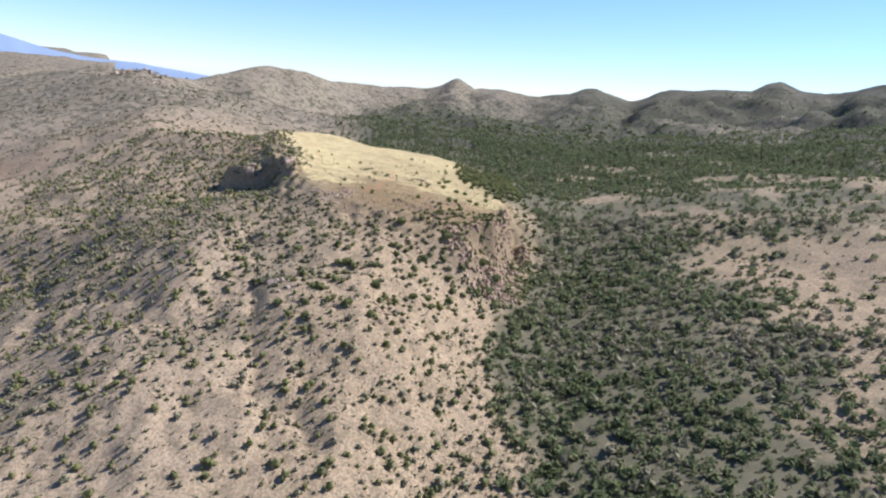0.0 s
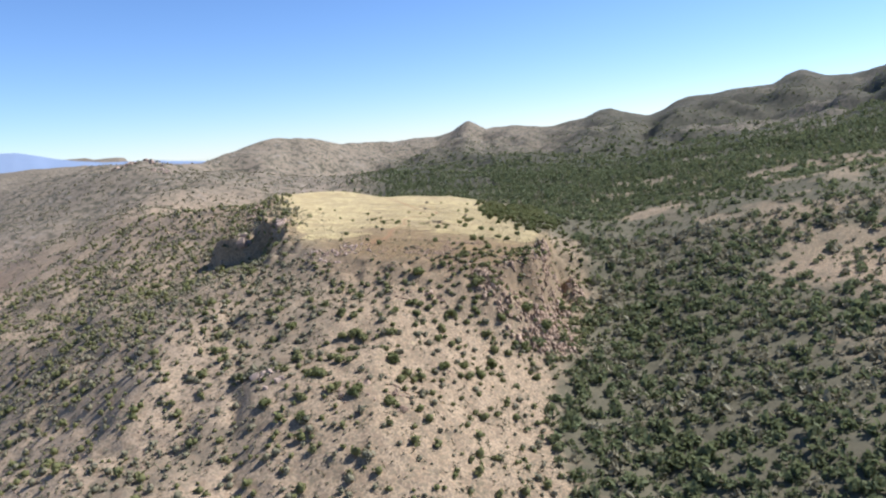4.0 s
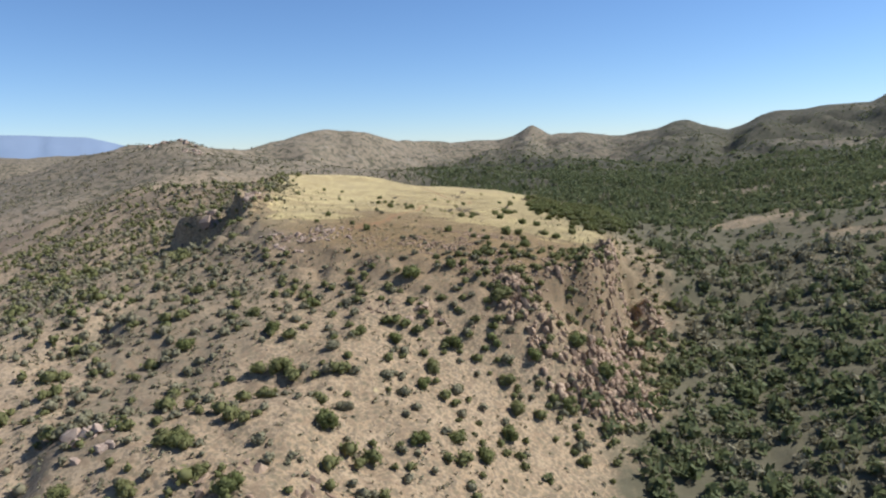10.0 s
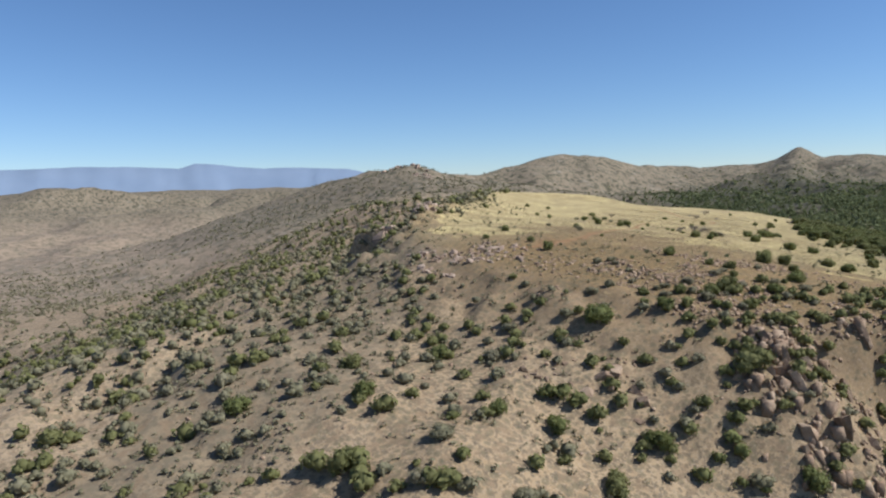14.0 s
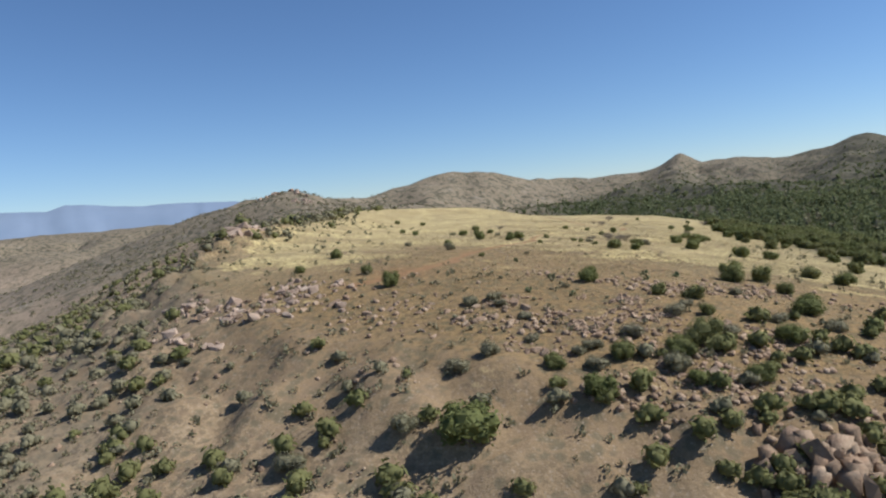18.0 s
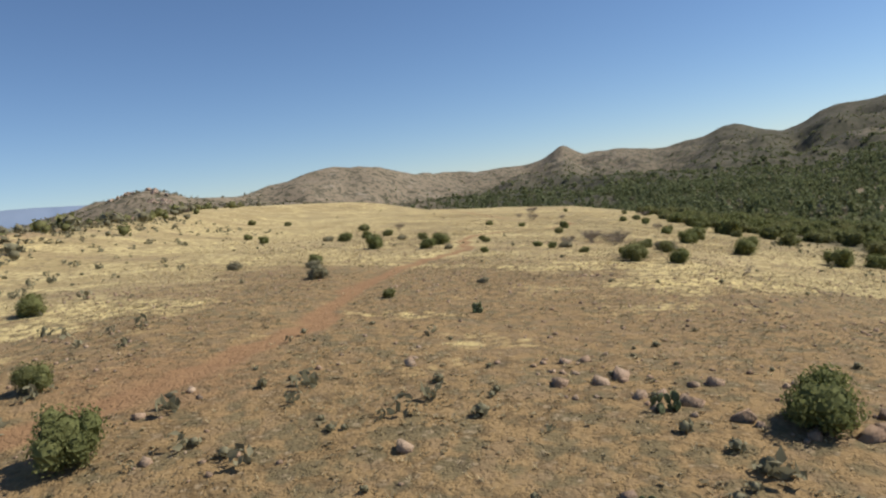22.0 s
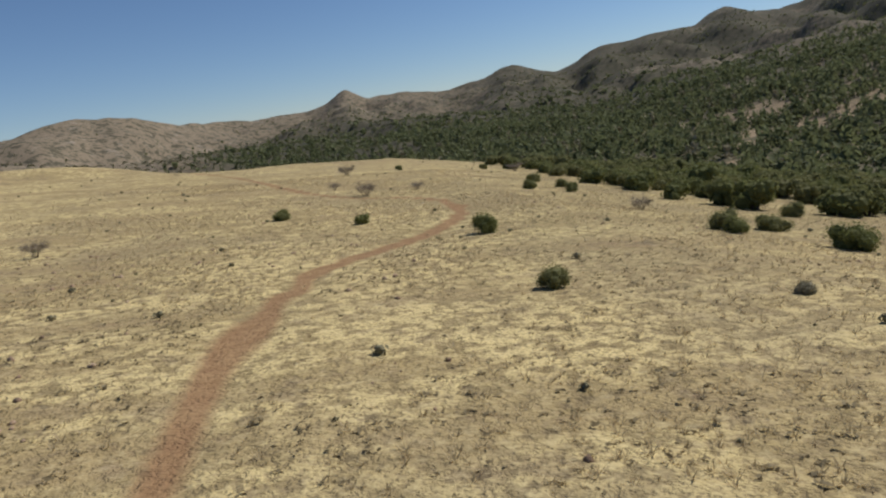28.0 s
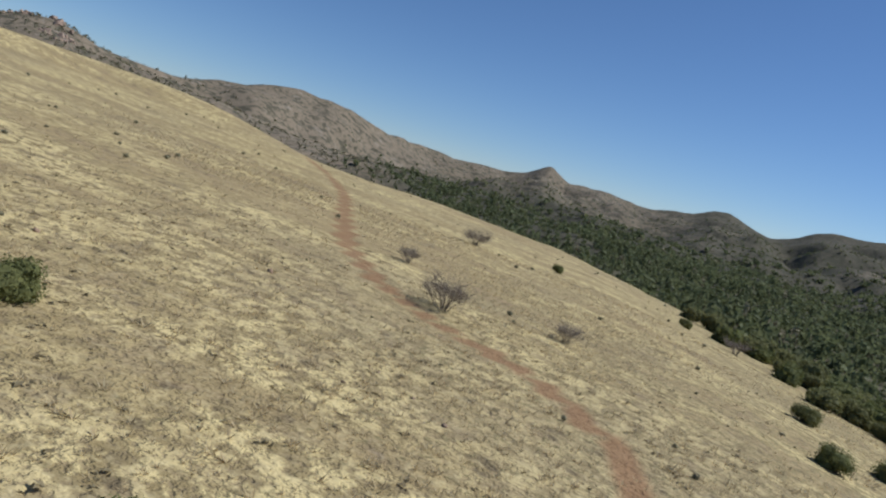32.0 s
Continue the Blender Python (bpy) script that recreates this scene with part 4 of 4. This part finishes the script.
def stem_mesh(name, rng, mat, limbs, reach, h, r0, twigs=0):
    """Tapered limbs that fork from the ground, each bent once; twigs: forks on every limb."""
    verts, faces = [], []

    def limb(a, b, c, ra, rc, seg=5):
        base = len(verts)
        pts = [np.array(a), np.array(b), np.array(c)]
        for k, (p, r) in enumerate(zip(pts, (ra, (ra + rc) * 0.5, rc))):
            t = (pts[min(k + 1, 2)] - pts[max(k - 1, 0)])
            t = t / (np.linalg.norm(t) + 1e-9)
            u = np.cross(t, (0.3, 0.8, 0.5))
            u /= np.linalg.norm(u)
            w = np.cross(t, u)
            for s in range(seg):
                q = 2 * math.pi * s / seg
                verts.append(p + (u * math.cos(q) + w * math.sin(q)) * r)
        for k in range(2):
            for s in range(seg):
                i, j = base + k * seg + s, base + k * seg + (s + 1) % seg
                faces.append((i, j, j + seg, i + seg))

    for k in range(limbs):
        a = 2 * math.pi * (k + rng.uniform(-0.3, 0.3)) / limbs
        tip = np.array([math.cos(a) * reach * rng.uniform(0.5, 1), math.sin(a) * reach * rng.uniform(0.5, 1), h * rng.uniform(0.7, 1.05)])
        mid = tip * np.array([0.35, 0.35, 0.5]) + rng.normal(size=3) * 0.06 * reach
        limb((0.04 * math.cos(a), 0.04 * math.sin(a), -0.12), mid, tip, r0, r0 * 0.35)
        for _ in range(twigs):
            s = rng.uniform(0.3, 1.0)
            o = mid + (tip - mid) * s
            d = rng.normal(size=3) * 0.34 * reach
            d[2] = abs(d[2]) * 0.8
            limb(o, o + d * 0.5 + rng.normal(size=3) * 0.03, o + d, r0 * 0.42, r0 * 0.14, 3)
            for _ in range(2):
                e = rng.normal(size=3) * 0.16 * reach
                limb(o + d * 0.6, o + d * 0.6 + e * 0.5, o + d * 0.6 + e, r0 * 0.24, r0 * 0.1, 3)
    return mesh_from(name, verts, faces, mat, True)


def juniper_kind(rng, leaf, leaves, size, h):
    lobes = lobes_for(rng, 9, 1.0, h)
    lv = leaf_cloud(rng, lobes, leaves, size)
    lm = lump(rng, [(a, b, c, r * 0.86, z * 0.86) for a, b, c, r, z in lobes])
    verts, faces = join_arrays([lm, lv])
    return mesh_from("crown", verts, faces, leaf), stem_mesh("trunk", rng, BARK, 4, 0.45, h * 0.6, 0.09)


def grow(rows, name, kinds, label, category, group, sink=0.1):
    rng = np.random.default_rng(len(rows) * 7 + len(name))
    for x, y, r in rows:
        crown, stem = kinds[int(rng.integers(len(kinds)))]
        root = new(name)
        root.matrix_basis = Matrix.LocRotScale((x, y, ground_z(x, y) - sink * r), Euler((0, 0, rng.uniform(0, 6.28))), (r, r * rng.uniform(0.88, 1.12), r * rng.uniform(0.85, 1.15)))
        size = "large" if r > 2.4 else "small" if r < 1.2 else "middle-sized"
        tagged(root, label.format(size=size), category, group)
        part("trunk" if crown else "stem", stem, root)
        if crown:
            part("crown", crown, root)


_rng = np.random.default_rng(5)
FINE_JUNIPERS = [juniper_kind(_rng, JUNIPER, 2200, 0.048, h) for h in (1.25, 1.4, 1.15, 1.5)]
JUNIPER_KINDS = [juniper_kind(_rng, JUNIPER, 560, 0.09, h) for h in (1.25, 1.4, 1.15, 1.5, 1.3)]
SHRUB_KINDS = [juniper_kind(_rng, SCRUB, 1500, 0.05, h) for h in (1.0, 1.15, 0.9)]
BARE_KINDS = [(None, stem_mesh("branches", _rng, TWIG, 15, 1.0, 0.95, 0.02, 18)) for _ in range(3)]
for rows in ALL_JUNIPERS:
    grow(rows, "juniper", FINE_JUNIPERS if rows[-1][1] > 400 else JUNIPER_KINDS, "{size} rounded dark green juniper bush on dry ground", "bush", "junipers of the mesa and its slope")
def rim_junipers():
    """Junipers that close up along the mesa's east edge."""
    rng = np.random.default_rng(77)
    placed = [r[:2] for rows in ALL_JUNIPERS for r in rows]
    x, y = scatter(rng, 3600, (4, 72, 430, 690), lambda x, y: np.maximum(wood_cover(x, y), 0.9 * sm(14, 30, x) * sm(560, 580, y)) * (0.45 + 0.5 * sm(540, 570, y)))
    rows = []
    for a, b in zip(x, y):
        if len(rows) < 250 and all(math.hypot(a - p[0], b - p[1]) > 2.6 for p in placed):
            placed.append((a, b))
            rows.append((float(a), float(b), float(rng.uniform(1.3, 2.8) + 0.6 * (b > 560))))
    grow(rows, "juniper", JUNIPER_KINDS, "{size} dark green juniper crowding the mesa's wooded edge", "bush", "junipers of the wooded edge")


rim_junipers()
grow(SHRUBS_A, "desert_shrub", SHRUB_KINDS, "{size} loose grey-green desert shrub on dry ground", "shrub", "grey shrubs of the mesa")
grow(BARE_A, "bare_shrub", BARE_KINDS, "leafless grey thorn shrub in golden grass", "shrub", "bare shrubs in the grass")


def pad_mesh(rng):
    bm = bmesh.new()
    bmesh.ops.create_icosphere(bm, subdivisions=2, radius=1)
    for v in bm.verts:
        z = v.co.z
        v.co.x *= 0.78 - 0.18 * max(0, -z)
        v.co.y *= 0.16
        v.co.z = z + 0.9
    me = bpy.data.meshes.new("pad")
    bm.to_mesh(me)
    bm.free()
    me.polygons.foreach_set("use_smooth", np.ones(len(me.polygons), bool))
    me.materials.append(PAD)
    return me


def prickly_pears():
    rng = np.random.default_rng(23)
    pad = pad_mesh(rng)
    for x, y, r in PEARS_A:
        root = new("prickly_pear")
        root.matrix_basis = pose(x, y, ground_z(x, y), 0, 0, rng.uniform(0, 360))
        tagged(root, "low clump of grey-green prickly pear pads on bare earth", "cactus", "prickly pears on the mesa")
        for k in range(16):
            a, q = rng.uniform(0, 6.28), r * math.sqrt(rng.uniform(0, 1)) * 0.85
            s = rng.uniform(0.16, 0.24)
            z = -0.03 if k < 9 else rng.uniform(0.22, 0.38)
            part("pad", pad, root, at=Matrix.LocRotScale((q * math.cos(a), q * math.sin(a), z), Euler((rng.uniform(-0.5, 0.5), rng.uniform(-0.4, 0.4), rng.uniform(0, 6.28))), (s, s, s)))


prickly_pears()


# rocks
def rock_data(rng, points, stretch=(1, 1, 1)):
    """An angular rock: the hull of a few points strewn in a box, most of them near its faces."""
    bm = bmesh.new()
    for _ in range(points):
        p = rng.uniform(-1, 1, 3)
        p[int(rng.integers(3))] = rng.choice((-1, 1)) * rng.uniform(0.8, 1)
        bm.verts.new(p * np.array(stretch))
    hull = bmesh.ops.convex_hull(bm, input=list(bm.verts))
    inner = [v for v in hull["geom_interior"] if isinstance(v, bmesh.types.BMVert)]
    bmesh.ops.delete(bm, geom=inner, context="VERTS")
    bm.verts.index_update()
    verts = [tuple(v.co) for v in bm.verts]
    faces = [tuple(v.index for v in f.verts) for f in bm.faces]
    bm.free()
    return verts, faces


def block_data(rng, stretch, tilt):
    """A broken block: a box with its corners knocked about."""
    verts = []
    m = Euler((rng.uniform(-tilt, tilt), rng.uniform(-tilt, tilt), rng.uniform(0, 6.28))).to_matrix()
    for k in range(8):
        p = np.array([(k & 1) * 2 - 1, (k >> 1 & 1) * 2 - 1, (k >> 2 & 1) * 2 - 1], float)
        p = p * np.array(stretch) * rng.uniform(0.55, 1.05, 3)
        verts.append(np.array(m @ Vector(p)))
    quads = [(0, 2, 3, 1), (4, 5, 7, 6), (0, 1, 5, 4), (2, 6, 7, 3), (0, 4, 6, 2), (1, 3, 7, 5)]
    return verts, [t for q in quads for t in ((q[0], q[1], q[2]), (q[0], q[2], q[3]))]


_rng = np.random.default_rng(31)
BOULDERS = [mesh_from("boulder", *rock_data(_rng, int(_rng.integers(12, 19)), (0.95, _rng.uniform(0.45, 0.8), _rng.uniform(0.4, 0.75))), GRANITE) for _ in range(12)]
PALE_BOULDERS = [mesh_from("boulder", *rock_data(_rng, int(_rng.integers(20, 30)), (0.95, _rng.uniform(0.5, 0.85), _rng.uniform(0.5, 0.9))), PINK_ROCK) for _ in range(12)]
SLABS = [mesh_from("slab", *rock_data(_rng, 15, (_rng.uniform(0.45, 0.7), _rng.uniform(0.35, 0.6), 1.5)), GRANITE) for _ in range(7)]


def outcrop(name, label, spots, meshes, seed, group="", lean=0.5, strata=None):
    """A thing made of its boulders; spots: x, y, size; strata: the common lean of upright slabs."""
    rng = np.random.default_rng(seed)
    spots = np.asarray(spots, float)
    cx, cy = spots[:, 0].mean(), spots[:, 1].mean()
    root = new(name)
    cz = ground_z(cx, cy)
    root.location = (cx, cy, cz)
    tagged(root, label, "rocks", group)
    zs = height(spots[:, 0], spots[:, 1])
    for (x, y, s), z in zip(spots, zs):
        me = meshes[int(rng.integers(len(meshes)))]
        turn = (rng.uniform(-lean, lean), rng.uniform(-lean, lean), rng.uniform(0, 6.28))
        if strata is not None:
            turn = (rng.uniform(-0.2, 0.2), strata + rng.uniform(-0.18, 0.18), rng.uniform(-0.5, 0.5))
        part(me.name.split(".")[0], me, root, at=Matrix.LocRotScale((x - cx, y - cy, z - cz - 0.05 * s), Euler(turn), (s * rng.uniform(0.8, 1.25), s * rng.uniform(0.8, 1.25), s * rng.uniform(0.75, 1.3))))


def cluster(rng, n, cx, cy, rx, ry, lo, hi, power=2.5):
    n = int(n / 0.62)
    a, q = rng.uniform(0, 6.28, n), np.sqrt(rng.uniform(0, 1, n))
    spots = np.stack([cx + rx * q * np.cos(a), cy + ry * q * np.sin(a), lo + (hi - lo) * rng.uniform(0, 1, n) ** power], 1)
    # stones gather in bands
    order = np.argsort(-fbm(spots[:, 0] * 0.6, spots[:, 1] * 1.4, 7, 2, 161))
    return spots[order[: int(n * 0.62)]]


def steepness(x, y):
    return np.hypot(height(x + 1.5, y) - height(x - 1.5, y), height(x, y + 1.5) - height(x, y - 1.5)) / 3


def rocks():
    rng = np.random.default_rng(41)
    outcrop("rock_outcrop", "jumbled pink granite boulders on the mesa's edge", np.concatenate([cluster(rng, 180, -57, 411, 17, 11, 0.22, 0.95, 1.8), cluster(rng, 90, -58, 410, 13, 9, 0.3, 0.9, 1.8)]), PALE_BOULDERS[:7] + BOULDERS[:6], 1, "outcrops round the mesa")
    outcrop("rock_outcrop", "broken pink granite boulders beside red earth", cluster(rng, 60, -28, 404, 11, 6, 0.2, 0.7, 2.2), BOULDERS, 2, "outcrops round the mesa")
    outcrop("rock_outcrop", "tall pale boulders standing in a shaded alcove", np.concatenate([cluster(rng, 9, -126, 496, 4, 4, 1.5, 4.2, 1.5), cluster(rng, 24, -102, 477, 9, 9, 0.8, 3.0, 1.8), cluster(rng, 14, -140, 503, 10, 5, 0.8, 2.6)]), PALE_BOULDERS, 3, "outcrops round the mesa")
    outcrop("rock_outcrop", "rough granite crags among junipers on the rim", cluster(rng, 70, -140, 580, 14, 45, 0.8, 3.0), BOULDERS, 4, "outcrops round the mesa")
    outcrop("rock_outcrop", "pale boulders crowning the knoll behind the mesa", np.concatenate([cluster(rng, 46, -500, 1190, 46, 20, 1.6, 4.6, 1.8), cluster(rng, 24, -440, 1150, 24, 24, 1.4, 3.6)]), PALE_BOULDERS, 61, "outcrops round the mesa")
    outcrop("rock_outcrop", "weathered boulders among brush on the ridge", np.concatenate([cluster(rng, 20, -200, 610, 26, 12, 0.8, 2.4), cluster(rng, 16, -260, 655, 20, 14, 0.8, 2.2), cluster(rng, 14, -233, 592, 10, 6, 0.7, 1.8)]), BOULDERS, 62, "outcrops round the mesa")
    # the broken cliff under the nose
    x, y = scatter(rng, 9000, (6, 68, 364, 440), lambda x, y: sm(0.55, 0.95, steepness(x, y)) * np.clip(0.35 + 2.0 * fbm(x, y, 14, 3, 165), 0.05, 1))
    x, y = x[:1500], y[:1500]
    s = 0.5 + 2.1 * rng.uniform(size=len(x)) ** 2.2
    s[:290] = 0.55 + 1.15 * rng.uniform(size=290) ** 2
    outcrop("rock_cliff", "upright pink granite slabs of a broken cliff", np.stack([x, y, s], 1)[:290], SLABS, 5, "outcrops round the mesa", 0.28, -0.38)
    blocks = [block_data(rng, (0.55, 0.5, 1.0), 0.5) for _ in range(8)]
    sp = np.stack([x, y, height(x, y), s * 0.7, rng.uniform(0, 6.28, len(x)), rng.integers(0, 8, len(x))], 1)[290:]
    stuff_from("cliff_blocks", blocks, sp, GRANITE, "shattered granite blocks between the cliff's slabs", "rocks")
    ledges = ((-14, 406, 4, 3), (-10, 403, 4, 3), (-5, 407, 4, 3), (-2, 406, 4, 3), (3, 417, 4, 2), (9, 405, 5, 3), (13, 404, 5, 3), (1, 394, 5, 3), (-13, 395, 4, 3), (-18, 409, 4, 3), (5, 393, 5, 3), (22, 402, 6, 4), (-6, 411, 4, 2), (30, 396, 6, 5))
    for k, (cx, cy, rx, ry) in enumerate(ledges):
        outcrop("rock_outcrop", "broken granite ledge strewn with angular stones", np.concatenate([cluster(rng, 62, cx, cy, rx * 1.15, ry * 1.1, 0.12, 0.45, 1.8), cluster(rng, 12, cx, cy, rx * 0.8, ry * 0.5, 0.35, 0.8, 1.8)]), BOULDERS, 20 + k, "outcrops round the mesa")
    outcrop("rock_outcrop", "pale granite spire on the dry slope", cluster(rng, 20, -65, 300, 6, 6, 0.6, 2.2), PALE_BOULDERS, 8, "outcrops on the slope")
    outcrop("rock_outcrop", "granite knobs breaking through the dry slope", np.concatenate([cluster(rng, 30, -28, 292, 12, 8, 0.5, 2.0), cluster(rng, 30, -20, 368, 14, 8, 0.5, 1.8)]), BOULDERS, 9, "outcrops on the slope")
    outcrop("rock_outcrop", "low brown rock ledge breaking through dry grass", cluster(rng, 18, -15.5, 459.5, 2.6, 1.0, 0.10, 0.36, 1.5), BOULDERS, 40, "outcrops round the mesa")
    # loose stones
    blocks = [block_data(rng, (0.8, 0.6, 0.5), 0.6) for _ in range(10)]

    def strewn(x, y):
        d0 = mesa_distance(x, y)
        slope = np.clip(0.12 + 1.6 * fbm(x, y, 30, 3, 141), 0, 1) * sm(-30, 0, d0) * 0.5
        ledge = np.clip(0.05 + 2.6 * fbm(x * 0.6, y * 1.3, 11, 3, 143), 0, 1) * sm(36, 26, np.abs(d0 + 4)) * sm(440, 418, y) * sm(-40, -22, x)
        return np.maximum(slope, ledge) * (1 - wood_cover(x, y))

    x, y = scatter(rng, 26000, (-180, 80, 225, 440), lambda x, y: strewn(x, y) * 0.7)
    lx, ly = scatter(rng, 15000, (-40, 50, 374, 436), strewn)
    x, y = np.concatenate([x, lx]), np.concatenate([y, ly])
    s = 0.10 + 0.55 * rng.uniform(size=len(x)) ** 3.4
    mx, my = scatter(rng, 26000, (-60, 42, 424, 600), lambda x, y: np.clip(0.18 + 1.2 * fbm(x, y, 10, 3, 147), 0, 1) * sm(600, 430, y) * sm(2, 6, track_distance(x, y)))
    x, y = np.concatenate([x, mx]), np.concatenate([y, my])
    s = np.concatenate([s, 0.05 + 0.19 * rng.uniform(size=len(mx)) ** 2.5])
    sp = np.stack([x, y, height(x, y) + 0.02 * s, s, rng.uniform(0, 6.28, len(x)), rng.integers(0, 10, len(x))], 1)
    stuff_from("rubble", blocks, sp, GRANITE, "loose pinkish granite stones strewn over the slopes", "rubble")


rocks()


# grass tufts on the mesa
def tuft(rng, blades, h):
    verts, faces = [], []
    for _ in range(blades):
        a, lean = rng.uniform(0, 6.28), rng.uniform(0.2, 0.9)
        d = np.array([math.cos(a), math.sin(a), 0])
        w = np.array([-d[1], d[0], 0]) * 0.055
        o = d * rng.uniform(0, 0.22)
        i = len(verts)
        verts += [o - w, o + w, o + d * lean * 0.6 + np.array([0, 0, h * rng.uniform(0.6, 1)])]
        faces.append((i, i + 1, i + 2))
    return verts, faces


def grass():
    rng = np.random.default_rng(53)
    tufts = [tuft(rng, 8, 0.45) for _ in range(7)]

    def chance(x, y):
        c = np.clip(0.55 + 1.6 * fbm(x, y, 12, 3, 151), 0.08, 1) * (0.25 + grass_cover(x, y))
        return c * (1 - 0.95 * sm(2.4, 1.0, track_distance(x, y)))

    x, y = scatter(rng, 120000, (-72, 40, 405, 640), lambda x, y: chance(x, y) * sm(60, 22, np.abs(x + 20)))
    s = 0.22 + 0.38 * rng.uniform(size=len(x)) ** 1.6
    sp = np.stack([x, y, height(x, y) - 0.02, s, rng.uniform(0, 6.28, len(x)), rng.integers(0, 7, len(x))], 1)
    stuff_from("dry_grass", tufts, sp, STRAW, "golden dry grass tufts covering the flat mesa top", "grass")
    clumps = [round_bush(rng, 20, 0.2, 1) for _ in range(3)]
    x, y = scatter(rng, 9000, (-90, 50, 400, 700), lambda x, y: (0.06 + 0.28 * sm(440, 410, y)) * sm(2, -6, mesa_distance(x, y)))
    s = 0.15 + 0.4 * rng.uniform(size=len(x)) ** 2 + 0.2 * sm(440, 415, y)
    sp = np.stack([x, y, height(x, y) - 0.03, s, rng.uniform(0, 6.28, len(x)), rng.integers(0, 3, len(x))], 1)
    low = [(np.array(v) * (1, 1, 0.55), f) for v, f in (far_bush(rng, 5, 0.36) for _ in range(5))]
    fx, fy = scatter(rng, 100000, (-66, 42, 412, 600), lambda x, y: np.clip(0.38 + 1.2 * fbm(x, y, 6, 3, 153), 0.05, 1) * sm(2, -3, mesa_distance(x, y)) * sm(620, 470, y) * sm(1.2, 2.2, track_distance(x, y)) * sm(70, 25, np.abs(x + 10)))
    fs = 0.12 + 0.26 * rng.uniform(size=len(fx)) ** 2
    fp = np.stack([fx, fy, height(fx, fy) - 0.1 * fs, fs, rng.uniform(0, 6.28, len(fx)), rng.integers(0, 5, len(fx))], 1)
    stuff_from("low_forbs", low, fp, FORB, "ankle-high dry olive forbs dotting the bare earth", "ground cover")
    stuff_from("ground_brush", clumps, sp, SCRUB, "small grey-brown brush clumps in the grass", "brush")


grass()


def fallen_branches():
    rng = np.random.default_rng(61)
    for x, y, turn, size in ((-1.5, 462, 60, 1.6), (-6, 497, 20, 0.9), (6, 418, 40, 1.8), (-20.5, 457, 115, 1.1)):
        ob = new("fallen_branch", stem_mesh("fallen_branch", rng, TWIG, 2, 1.0, 0.25, 0.05, 3))
        ob.matrix_basis = Matrix.LocRotScale((x, y, ground_z(x, y) + 0.06), Euler((0, 0, radians(turn))), (size, size, size))
        tagged(ob, "bleached dead branch lying in the grass", "branch", "dead branches")


fallen_branches()
